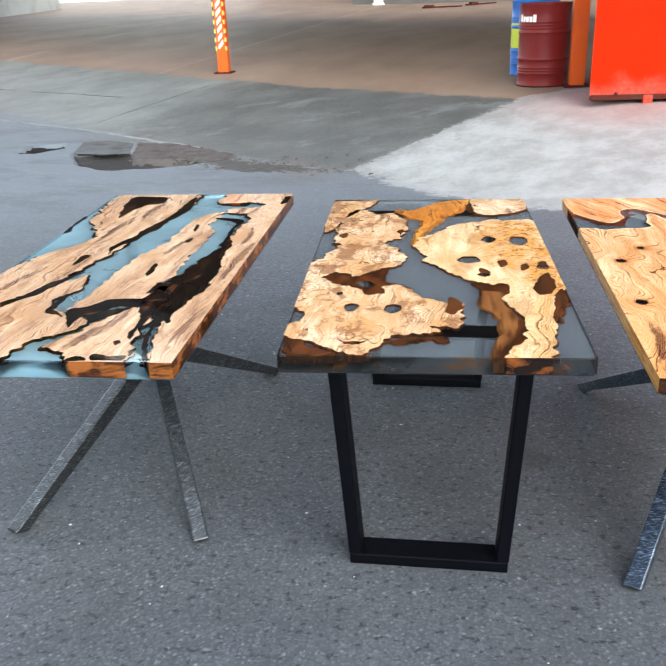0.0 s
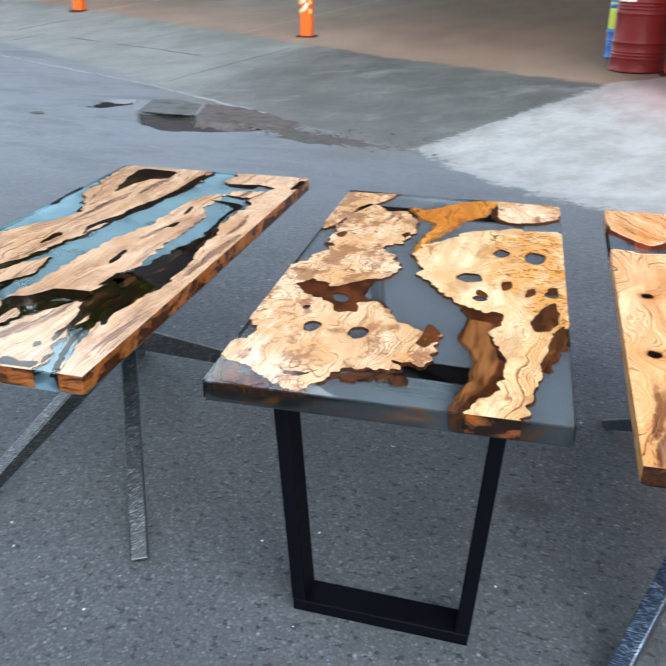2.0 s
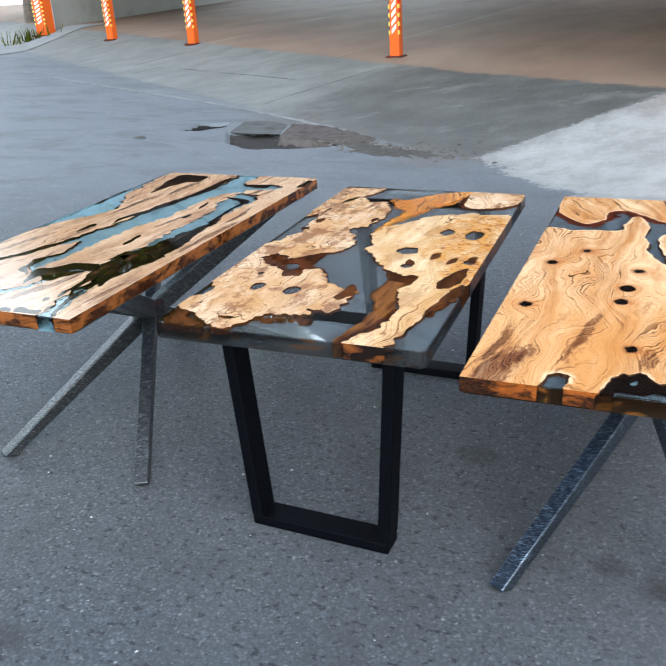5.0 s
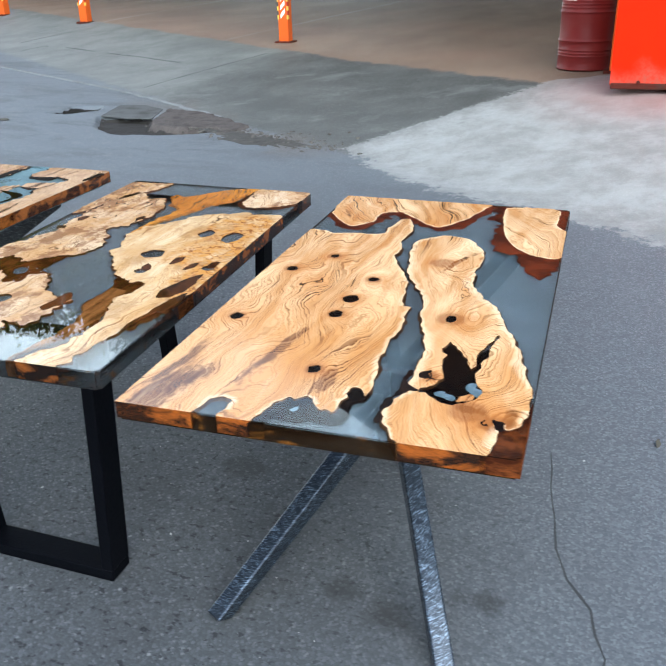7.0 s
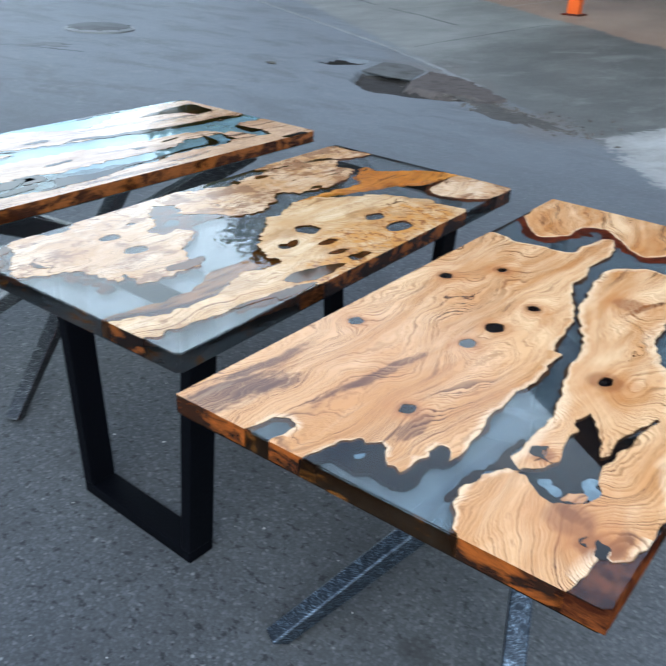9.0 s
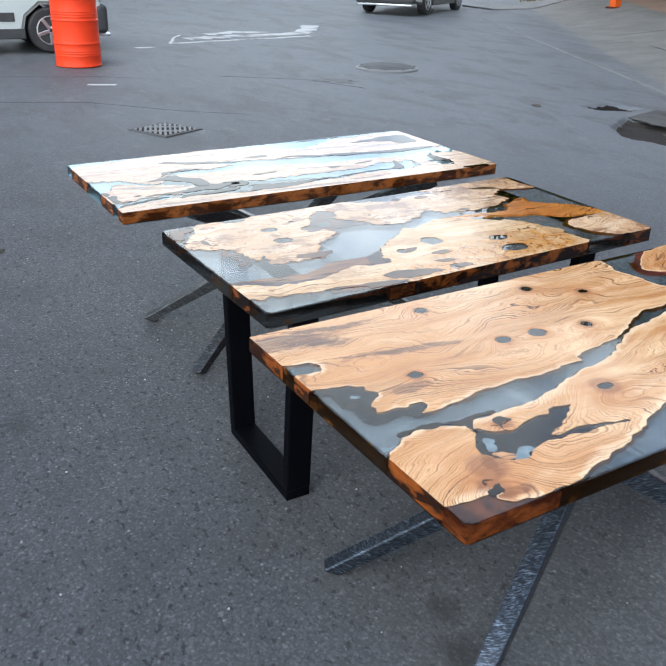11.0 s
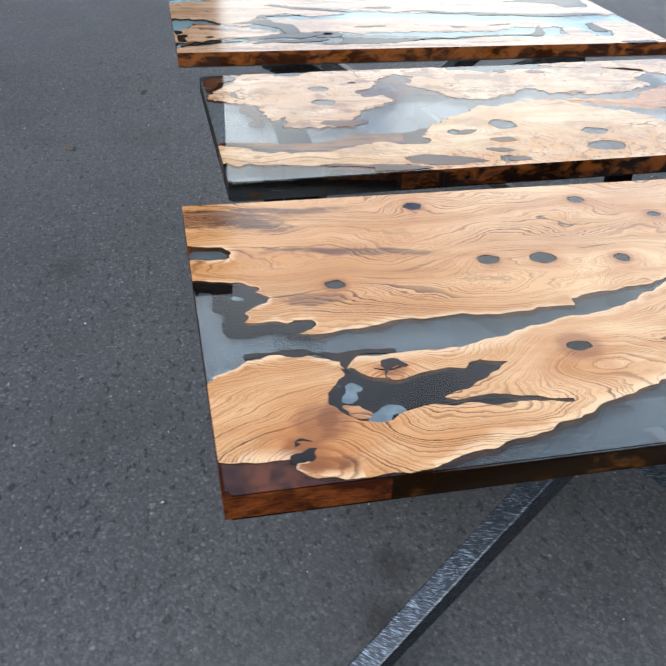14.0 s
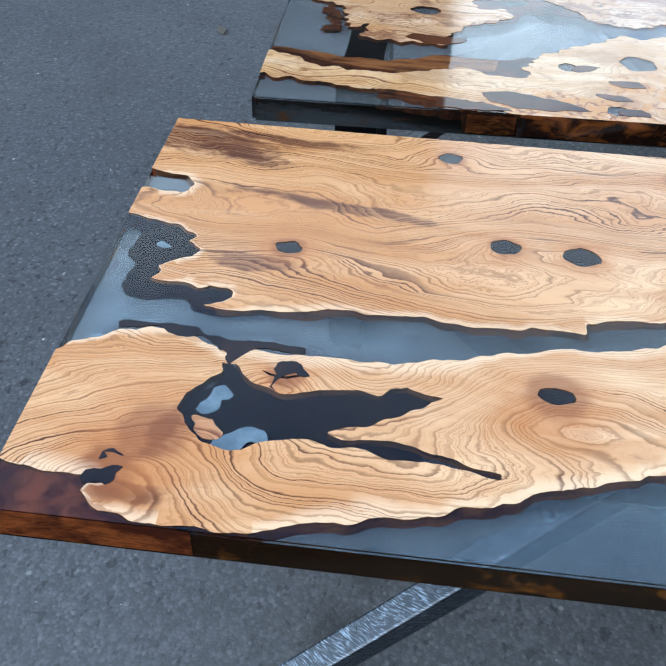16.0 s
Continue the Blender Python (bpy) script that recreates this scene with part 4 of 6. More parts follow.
def blob(bm, x, y, rx, ry, up, rough=0.3, seed=0, n=40, dome=0.0, turn=0.0):
    c, s = math.cos(radians(turn)), math.sin(radians(turn))
    ring, mid = [], []
    for k in range(n):
        a = 6.28318531 * k / n
        r = 1 + rough * noise.noise((math.cos(a) * 1.6 + seed, math.sin(a) * 1.6, seed * 1.7)) + rough * 0.5 * noise.noise((math.cos(a) * 5 + seed, math.sin(a) * 5, 4.0))
        px, py = rx * r * math.cos(a), ry * r * math.sin(a)
        gx, gy = x + c * px - s * py, y + s * px + c * py
        ring.append(bm.verts.new(on_ground(gx, gy, -0.004)))
        gx, gy = x + 0.8 * (c * px - s * py), y + 0.8 * (s * px + c * py)
        mid.append(bm.verts.new(on_ground(gx, gy, up + dome * (1 + noise.noise((gx * 9, gy * 9, 1))))))
    for k in range(n):
        bm.faces.new((ring[k], ring[(k + 1) % n], mid[(k + 1) % n], mid[k]))
    bm.faces.new(mid)
    return bm


def broken_patch(poly, up, bumps, step=0.028, ragged=0.05, sink=False):
    """An uneven sheet of rubble or dirt over an outline on the ground."""
    bm = bmesh.new()
    x0, x1 = min(p[0] for p in poly) - 0.06, max(p[0] for p in poly) + 0.06
    y0, y1 = min(p[1] for p in poly) - 0.06, max(p[1] for p in poly) + 0.06
    at = {}
    for i in range(int((x1 - x0) / step) + 1):
        for j in range(int((y1 - y0) / step) + 1):
            x, y = x0 + step * i, y0 + step * j
            d = inside(poly, x, y) + ragged * (noise.noise((x * 6, y * 6, 1)) + 0.6 * noise.noise((x * 21, y * 21, 4)))
            if d > -0.04:
                low, f = (sunk(x, y) if sink else 0.0), min(max(d, 0.0) / 0.05, 1.0)
                at[i, j] = bm.verts.new(on_ground(x, y, -low - 0.02 * (1 - f) + (up + bumps * (noise.noise((x * 8, y * 8, 3)) + 0.8 * noise.noise((x * 24, y * 24, 6)))) * f))
    for i, j in list(at):
        q = [at.get(k) for k in ((i, j), (i + 1, j), (i + 1, j + 1), (i, j + 1))]
        if all(q):
            bm.faces.new(q)
    return bm


def plate(poly, up, thick):
    """A slab with worn corners that lies on the ground over an outline."""
    bm = bmesh.new()
    ring = []
    for (ax, ay), (bx, by) in zip(poly, poly[1:] + poly[:1]):
        for k in range(8):
            x, y = ax + (bx - ax) * k / 8, ay + (by - ay) * k / 8
            ring.append((x + 0.014 * noise.noise((x * 9, y * 9, 1)), y + 0.014 * noise.noise((x * 9, y * 9, 4))))
    mx, my = sum(q[0] for q in ring) / len(ring), sum(q[1] for q in ring) / len(ring)
    rows = [[bm.verts.new(on_ground(mx + (x - mx) * f, my + (y - my) * f, z)) for x, y in ring] for f, z in ((0.94, up - thick), (1.0, up - 0.008), (0.985, up), (0.6, up + 0.002))]
    for r0, r1 in zip(rows, rows[1:]):
        for k in range(len(ring)):
            j = (k + 1) % len(ring)
            bm.faces.new((r0[k], r0[j], r1[j], r1[k]))
    bm.faces.new(rows[-1])
    bmesh.ops.recalc_face_normals(bm, faces=bm.faces)
    return bm


solid("broken_asphalt", broken_patch([(-3.24, 8.19), (-3.42, 8.85), (-2.85, 8.77), (-1.95, 8.13), (-2.08, 7.68), (-2.70, 7.70), (-3.12, 7.78)], 0.016, 0.008, sink=True), SOIL, "crumbled brown mortar beside the inspection pit", "rubble", kind="structure")
solid("crumbled_edge", blob(bmesh.new(), -1.70, 7.55, 0.75, 0.17, 0.004, 0.9, 6.0, 90, 0.006, -25), CRUMB, "crumbled asphalt along the foot of the ramp", "rubble", kind="structure")
pit = thing("inspection_pit", "sunken pit with a broken cement lid in the asphalt", "inspection pit", Matrix())
part("hole", broken_patch(PITS[1][0], 0.012, 0.004, 0.025, 0.02, sink=True), HOLLOW, pit, "dark uneven floor of the sunken pit")
part("lid", plate([(-3.90, 8.17), (-4.10, 8.88), (-3.80, 8.97), (-3.44, 8.78), (-3.25, 8.20), (-3.55, 8.15)], 0.006, 0.014), LIDM, pit, "tilted cement lid")
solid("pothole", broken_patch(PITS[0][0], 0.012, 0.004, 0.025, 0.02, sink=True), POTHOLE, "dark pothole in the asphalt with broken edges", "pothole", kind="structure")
bm = bmesh.new()
rnd = random.Random(12)
for k in range(520):
    f = rnd.random() ** 1.3
    x, y = -2.9 + 2.1 * f + rnd.gauss(0, 0.14), 8.15 - 0.85 * f + rnd.gauss(0, 0.14)
    r = rnd.choice((0.005, 0.007, 0.010, 0.014, 0.020))
    bmesh.ops.create_icosphere(bm, subdivisions=1, radius=r, matrix=Matrix.Translation(on_ground(x, y, r * 0.15)) @ pose(0, 0, 0, rnd.uniform(0, 40), 0, rnd.uniform(0, 180)) @ Matrix.Diagonal((1.5, 0.9, 0.6, 1)))
solid("rubble_stones", bm, RUBBLE, "small broken stones strewn round the pit", "rubble", kind="stuff")
solid("dark_stain", blob(bmesh.new(), -7.12, 6.25, 0.34, 0.20, 0.003, 0.9, 9.0, 60, 0.0, 60), STAIN, "dark oily stain on the asphalt", "stain", kind="structure")

for x, y, l, turn in ((-1.52, 0.955, 0.10, 30), (-4.8, 7.63, 0.20, -10), (1.95, 2.9, 0.05, 80), (-2.3, 1.3, 0.06, 140)):
    bm = bmesh.new()
    n = 7
    a = [bm.verts.new((l * (k / n - 0.5), 0.18 * l * math.sin(3.1416 * k / n), 0.006 + 0.012 * math.sin(2.5 * k / n))) for k in range(n + 1)]
    b = [bm.verts.new((l * (k / n - 0.5), -0.16 * l * math.sin(3.1416 * k / n), 0.004 + 0.004 * k / n)) for k in range(n + 1)]
    for k in range(n):
        if k == 0:
            bm.faces.new((a[0], b[1], a[1]))
        else:
            bm.faces.new((a[k], b[k], b[k + 1], a[k + 1]))
    ob = solid("dry_leaf", bm, LEAFM, "dark curled dry leaf lying on the asphalt", "leaf", pose(x, y, height(x, y), 0, 0, turn))
    md = ob.modifiers.new("thick", "SOLIDIFY")
    md.thickness = 0.0015

# pale chips strewn on the asphalt
bm = bmesh.new()
rnd = random.Random(4)
for k in range(480):
    x, y = rnd.uniform(-4.5, 3.4), rnd.uniform(-1.0, 5.2)
    r = rnd.choice((0.0013, 0.0016, 0.002, 0.0025, 0.004))
    bmesh.ops.create_icosphere(bm, subdivisions=1, radius=r, matrix=Matrix.Translation(on_ground(x, y, r * 0.2)) @ pose(0, 0, 0, 0, 0, rnd.uniform(0, 180)) @ Matrix.Diagonal((1.3, 0.9, 0.5, 1)))
solid("gravel_chips", bm, PEBBLE, "pale stone chips strewn over the asphalt", "gravel", kind="stuff")

# weeds at the corner column
bm = bmesh.new()
rnd = random.Random(8)
for k in range(60):
    x, y = -18.9 + rnd.gauss(0, 0.35), 20.7 + rnd.gauss(0, 0.2)
    g = on_ground(x, y)
    d = Vector((rnd.gauss(0, 0.12), rnd.gauss(0, 0.12), rnd.uniform(0.2, 0.5)))
    w = Vector((rnd.gauss(0, 0.02), rnd.gauss(0, 0.02), 0))
    v = [bm.verts.new(p) for p in (g - w, g + w, g + d * 0.6 + w * 0.7, g + d, g + d * 0.6 - w * 0.7)]
    bm.faces.new(v)
solid("weeds", bm, GREEN, "tuft of green weeds at the foot of a column", "weeds", kind="stuff")


# ---- trees behind the low wall and the garage, mirrored in the table tops ----
def tree(x, y, trunk_h, crown, seed):
    rnd = random.Random(seed)
    z = height(x, y)
    t = thing("tree", "tall leafy green tree behind the low white wall", "tree", pose(x, y, z))
    bm = bmesh.new()
    limbs = [(Vector((0, 0, -0.1)), Vector((0.15, 0.1, trunk_h)), 0.26, 0.17)]
    for k in range(9):
        a = 0.7 * k + rnd.uniform(-0.2, 0.2)
        limbs.append((Vector((0.12, 0.08, trunk_h * (0.75 + 0.03 * k))), Vector((crown[0] * 0.7 * math.cos(a), crown[0] * 0.7 * math.sin(a), trunk_h + crown[1] * rnd.uniform(0.2, 1.4))), 0.11, 0.03))
    for a, b, r0, r1 in limbs:
        ax = (b - a).normalized()
        m = Matrix.Translation(a) @ ax.to_track_quat("Z", "Y").to_matrix().to_4x4()
        lathe(bm, [(r0, 0), ((r0 + r1) * 0.52, (b - a).length * 0.5), (r1, (b - a).length)], 10, m)
    part("trunk", bm, TRUNK, t, "grey-brown trunk and limbs", smooth=True)
    bm = bmesh.new()
    clumps = []
    for k in range(130):
        a, e, q = rnd.uniform(0, 6.283), rnd.uniform(-0.9, 1.0), rnd.uniform(0.45, 1.0)
        c = math.sqrt(1 - e * e)
        clumps.append(Vector((crown[0] * q * c * math.cos(a), crown[0] * q * c * math.sin(a), trunk_h + crown[1] * (0.85 + 0.85 * q * e))))
    for c in clumps:
        for k in range(150):
            p = c + Vector((rnd.gauss(0, 0.5), rnd.gauss(0, 0.5), rnd.gauss(0, 0.4)))
            u = Vector((rnd.gauss(0, 1), rnd.gauss(0, 1), rnd.gauss(0, 0.6))).normalized() * 0.17
            w = u.cross(Vector((rnd.gauss(0, 1), rnd.gauss(0, 1), 1))).normalized() * 0.09
            bm.faces.new([bm.verts.new(q) for q in (p - u, p - w, p + u, p + w)])
    part("crown", bm, GREEN, t, "dense green leaves with gaps")
    return t


for x, y, trunk_h, crown, seed in ((-24.0, 26.4, 4.2, (4.0, 3.7), 5), (-26.5, 33.0, 7.2, (5.0, 5.6), 7), (-23.4, 36.2, 8.6, (4.8, 5.6), 8), (-26.2, 46.0, 13.8, (7.5, 6.0), 9)):
    tree(x, y, trunk_h, crown, seed)


# ---- parked cars ----
def car(x, y, turn, paint, label):
    """A compact car, its nose towards +y of its own frame."""
    t = thing("car", label, "car", pose(x, y, height(x, y), 0, 0, turn))
    side = [(-2.05, 0.30), (-2.08, 0.75), (-1.95, 1.05), (-1.55, 1.50), (-0.6, 1.60), (0.25, 1.52), (0.95, 1.06), (1.75, 0.95), (2.02, 0.80), (2.08, 0.55), (2.0, 0.28), (1.64, 0.24), (1.56, 0.50), (1.36, 0.66), (1.12, 0.66), (0.92, 0.50), (0.84, 0.22), (-0.95, 0.22), (-1.03, 0.50), (-1.23, 0.66), (-1.47, 0.66), (-1.67, 0.50), (-1.75, 0.24)]
    bm = extrude_profile(bmesh.new(), side, -0.86, 0.86, 0)
    for v in bm.verts:
        if v.co.z > 1.0:
            v.co.x *= 1 - 0.28 * (v.co.z - 1.0) / 0.6
        if abs(v.co.y) > 1.7:
            v.co.x *= 0.90
    bmesh.ops.bevel(bm, geom=[e for e in bm.edges if abs(e.verts[0].co.x) > 0.5 and e.verts[0].co.x * e.verts[1].co.x > 0], offset=0.05, segments=3, affect="EDGES")
    part("body", bm, paint, t, smooth=True)
    for s in (-1, 1):
        bm = bmesh.new()
        q = [(-1.45, 1.05), (-1.2, 1.42), (-0.55, 1.50), (0.2, 1.44), (0.75, 1.08)]
        a = [bm.verts.new((s * (0.868 - 0.28 * 0.86 * max(0, z - 1.0) / 0.6 + 0.002), yy, z)) for yy, z in q]
        bm.faces.new(a if s > 0 else list(reversed(a)))
        part("side_window", bm, CARGLASS, t, "dark window glass")
        bm = bmesh.new()
        box(bm, (s * 0.855 - 0.02, -0.92, 0.20), (s * 0.855 + 0.02, 0.88, 0.34), 0.012)
        part("sill_trim", bm, CLADDING, t, "black plastic sill")
        part("door_strip", box(bmesh.new(), (s * 0.865 - 0.012, -0.8, 0.44), (s * 0.865 + 0.012, 0.75, 0.56), 0.01), CLADDING, t, "black door strip")
        part("headlamp", box(bmesh.new(), (s * 0.62 - 0.17, 1.86, 0.70), (s * 0.62 + 0.17, 2.03, 0.86), 0.04, 3), LAMPGLASS, t, "clear headlamp")
        for yy in (1.24, -1.35):
            m = Matrix.Translation((s * 0.76, yy, 0.31)) @ pose(0, 0, 0, 0, 90 * s, 0)
            w = part("wheel", lathe(bmesh.new(), [(0.19, -0.09), (0.29, -0.10), (0.31, -0.08), (0.315, 0.0), (0.31, 0.08), (0.29, 0.10), (0.20, 0.095)], 36, m), RUBBER, t, "black tyre", smooth=True)
            part("rim", lathe(bmesh.new(), [(0.20, 0.06), (0.205, 0.10), (0.19, 0.102), (0.18, 0.08)], 36, m), ALLOY, w, "alloy rim", smooth=True)
            for k in range(5):
                part("spoke", box(bmesh.new(), (0.02, -0.025, 0.082), (0.19, 0.025, 0.10), 0.006, 1, m @ pose(0, 0, 0, 0, 0, 72 * k)), ALLOY, w)
    part("front_bumper", box(bmesh.new(), (-0.80, 1.92, 0.25), (0.80, 2.12, 0.66), 0.07, 3), CLADDING, t, "black plastic bumper")
    part("bumper_lip", box(bmesh.new(), (-0.74, 2.0, 0.20), (0.74, 2.15, 0.255), 0.02, 2), CHROME, t, "bright lower lip")
    for k in range(4):
        part("grille_bar", box(bmesh.new(), (-0.42, 2.06, 0.68 + 0.045 * k), (0.42, 2.09, 0.70 + 0.045 * k), 0.006, 1), CHROME, t)
    bm = bmesh.new()
    v = [bm.verts.new(p) for p in ((-0.66, 0.30, 1.515), (0.66, 0.30, 1.515), (0.80, 0.98, 1.075), (-0.80, 0.98, 1.075))]
    bm.faces.new(v)
    part("windscreen", bm, CARGLASS, t, "dark windscreen")
    return t


car(-11.38, 2.10, 0, CARWHITE, "white parked car with black bumper and alloy wheels")
car(-16.9, 14.2, 215, CARDARK, "dark parked car at the far side of the yard")


# ---- resin and olive wood tables ----
def read(text):
    return [tuple(float(v) for v in q.split(",")) for q in text.split()]


class Top:
    """A table top's plan: four corners, so that (u, v) in percent of width and length give metres."""

    def __init__(self, fl, fr, bl, br, z, thick):
        self.c = [Vector(q) for q in (fl, fr, bl, br)]
        self.o = sum(self.c, Vector((0, 0))) / 4
        self.z, self.thick = z, thick

    def at(self, u, v):
        u, v = u / 100, v / 100
        a, b, c, d = self.c
        return a * (1 - u) * (1 - v) + b * u * (1 - v) + c * (1 - u) * v + d * u * v - self.o


def rough_loop(top, pts, grain, seed, step=0.005):
    """A closed outline through the control points, drawn finely with a torn, uneven edge. True where it runs on the table's edge."""
    n = len(pts)
    raw = []
    for k in range(n):
        p0, p1, p2, p3 = (Vector(pts[(k + j) % n]) for j in (-1, 0, 1, 2))
        edge = any((p1[i] <= 0.6 and p2[i] <= 0.6) or (p1[i] >= 99.4 and p2[i] >= 99.4) for i in (0, 1))
        ln = (top.at(*p2) - top.at(*p1)).length
        m = max(1, int(ln / (0.04 if edge else step)))
        for j in range(m):
            t = j / m
            if edge:
                q = p1.lerp(p2, t)
            else:
                reach = (p2 - p1).length * 0.75
                ta, tb = ((d * min(0.38, reach / max(d.length, 1e-6))) for d in (p2 - p0, p3 - p1))
                q = p1 * (2 * t**3 - 3 * t**2 + 1) + ta * (t**3 - 2 * t**2 + t) + p2 * (3 * t**2 - 2 * t**3) + tb * (t**3 - t**2)
            raw.append((q, edge))
    out = []
    lim = -0.06
    for k, (q, edge) in enumerate(raw):
        p = top.at(*q)
        if not edge:
            a, b = top.at(*raw[k - 1][0]), top.at(*raw[(k + 1) % len(raw)][0])
            d = (b - a)
            nrm = Vector((d.y, -d.x)).normalized() if d.length > 1e-6 else Vector((0, 0))
            q0, q1 = (p - a), (b - p)
            ease = max(0.0, q0.normalized().dot(q1.normalized())) ** 2 if q0.length > 1e-6 and q1.length > 1e-6 else 0.0
            p = p + nrm * grain * ease * (1.0 * noise.noise((p.x * 17, p.y * 17, seed)) + 0.9 * noise.noise((p.x * 39, p.y * 39, seed + 5)) + 1.0 * noise.noise((p.x * 95, p.y * 26, seed + 9)) + 0.25 * noise.noise((p.x * 150, p.y * 150, seed + 2)))
        u, v = min(max(q.x, lim), 100 - lim), min(max(q.y, lim * 0.5), 100 - lim * 0.5)
        if edge or q.x <= 0.2 or q.x >= 99.8 or q.y <= 0.1 or q.y >= 99.9:
            u, v = (lim if q.x <= 0.6 else 100 - lim if q.x >= 99.4 else q.x), (lim * 0.5 if q.y <= 0.3 else 100 - lim * 0.5 if q.y >= 99.7 else q.y)
            p = top.at(u, v)
        out.append((p, edge or q.x < 0.8 or q.x > 99.2 or q.y < 0.4 or q.y > 99.6))
    return out


def hull_clip(top, p):
    """Keeps a point of the underside within the table top."""
    a, b, c, d = (q - top.o for q in top.c)
    m = 0.0025
    v = (p.y - (a.y + b.y) / 2) / ((c.y + d.y) / 2 - (a.y + b.y) / 2)
    lo, hi = a.lerp(c, v).x + m, b.lerp(d, v).x - m
    x = min(max(p.x, lo), hi)
    u = (x - lo) / (hi - lo)
    return Vector((x, min(max(p.y, a.lerp(b, u).y + m), c.lerp(d, u).y - m)))


def prism(bm, top, loops, z0, z1, flare, seed, mats=(0, 1, 2), rim=0.0):
    """A slab between z1 (top) and z0: the first loop is the outline, the others are holes; its sides flare out downwards like a natural tree edge.
    rim: width of the pale sapwood along the natural edge."""
    from mathutils.geometry import tessellate_polygon
    flat = [p for loop in loops for p, _ in loop]
    tris = tessellate_polygon([[Vector((p.x, p.y, 0)) for p, _ in loop] for loop in loops])
    hi = [bm.verts.new((p.x, p.y, z1)) for p in flat]
    for t in tris:
        try:
            f = bm.faces.new([hi[i] for i in t])
        except ValueError:
            continue
        f.normal_update()
        if f.normal.z < 0:
            f.normal_flip()
        f.material_index = mats[0]
    base = 0
    for li, loop in enumerate(loops):
        n = len(loop)
        area = sum(loop[k - 1][0].x * loop[k][0].y - loop[k][0].x * loop[k - 1][0].y for k in range(n))
        sign = (1 if area > 0 else -1) * (1 if li == 0 else -1)
        rows = [hi[base:base + n]]
        for step, fz in ((0.35, 0.30), (1.0, 1.0)):
            row = []
            for k in range(n):
                p, edge = loop[k]
                d = loop[(k + 1) % n][0] - loop[k - 1][0]
                nrm = Vector((d.y, -d.x)).normalized() * sign if d.length > 1e-6 else Vector((0, 0))
                wob = max(-0.2, 0.75 + 1.3 * noise.noise((p.x * 11, p.y * 11, seed)) + 0.5 * noise.noise((p.x * 45, p.y * 45, seed + fz)))
                q = p if edge else hull_clip(top, p + nrm * flare * step * wob * (1 if li == 0 else 0.15))
                row.append(bm.verts.new((q.x, q.y, z1 + (z0 - z1) * fz * (1.0 if edge else 0.4))))
            rows.append(row)
        for r0, r1 in zip(rows, rows[1:]):
            for k in range(n):
                j = (k + 1) % n
                f = bm.faces.new((r0[k], r0[j], r1[j], r1[k]) if sign * (1 if li == 0 else -1) < 0 else (r0[j], r0[k], r1[k], r1[j]))
                f.material_index = mats[2] if loop[k][1] and loop[j][1] else mats[1]
        base += n
    if rim:
        fade = bm.verts.layers.float.new("rim")
        loop, n = loops[0], len(loops[0])
        area = sum(loop[k - 1][0].x * loop[k][0].y - loop[k][0].x * loop[k - 1][0].y for k in range(n))
        every = np.array([(p.x, p.y) for p, _ in loop])
        ways, wide = [], []
        for k in range(n):
            p = loop[k][0]
            d = loop[(k + 3) % n][0] - loop[k - 3][0]
            ways.append(Vector((-d.y, d.x)).normalized() * (1 if area > 0 else -1))
            w = rim * max(0.25, 1 + 1.3 * noise.noise((p.x * 7, p.y * 7, seed + 2)))
            while w > 0.0006 and np.hypot(*(every - np.array(p + ways[k] * w)).T).min() < 0.85 * w:
                w *= 0.75
            wide.append(w if w > 0.0006 else 0.0)
        wide = [min(wide[(k + j) % n] for j in range(-3, 4)) for k in range(n)]
        outer, inner = [], []
        for k in range(n):
            p = loop[k][0]
            q = p + ways[k] * wide[k]
            outer.append(bm.verts.new((p.x, p.y, z1 + 0.0003)))
            outer[-1][fade] = 1.0
            inner.append(bm.verts.new((q.x, q.y, z1 + 0.0003)))
        for k in range(n):
            j = (k + 1) % n
            if loop[k][1] or loop[j][1] or not (wide[k] and wide[j]) or (inner[j].co - inner[k].co).dot(outer[j].co - outer[k].co) <= 0:
                continue
            f = bm.faces.new((outer[k], outer[j], inner[j], inner[k]) if area > 0 else (outer[j], outer[k], inner[k], inner[j]))
            f.material_index = mats[0]
    bm.normal_update()
    return bm


def knot_loop(top, u, v, rx, ry, seed):
    c = top.at(u, v)
    out = []
    for k in range(18):
        a = 6.28318531 * k / 18
        r = 1 + 0.28 * noise.noise((math.cos(a) * 1.4, math.sin(a) * 1.4, seed))
        out.append((c + Vector((rx * r * math.cos(a), ry * r * math.sin(a))), False))
    return out


def slab(parent, top, text, mats, seed, holes=(), cuts=(), flare=0.018, grain=0.006, label="", sink=-0.0006, rim=0.0):
    loops = [rough_loop(top, read(text), grain, seed)]
    loops += [knot_loop(top, u, v, rx, ry, seed + k) for k, (u, v, rx, ry) in enumerate(holes)]
    loops += [rough_loop(top, read(c), 0.0045, seed + 3) for c in cuts]
    return part("wood_slab", prism(bmesh.new(), top, loops, top.z - top.thick + 0.003, top.z - sink, flare, seed, rim=rim), mats, parent, label)


def bark_lump(parent, top, text, mat, seed, depth=0.012, flare=0.012, label="dark bark under the resin", grain=0.013, holes=()):
    loops = [rough_loop(top, read(text), grain, seed)] + [rough_loop(top, read(h), 0.002, seed + 1) for h in holes]
    return part("bark", prism(bmesh.new(), top, loops, top.z - top.thick + 0.003, top.z - depth, flare, seed, (0, 0, 0)), mat, parent, label)


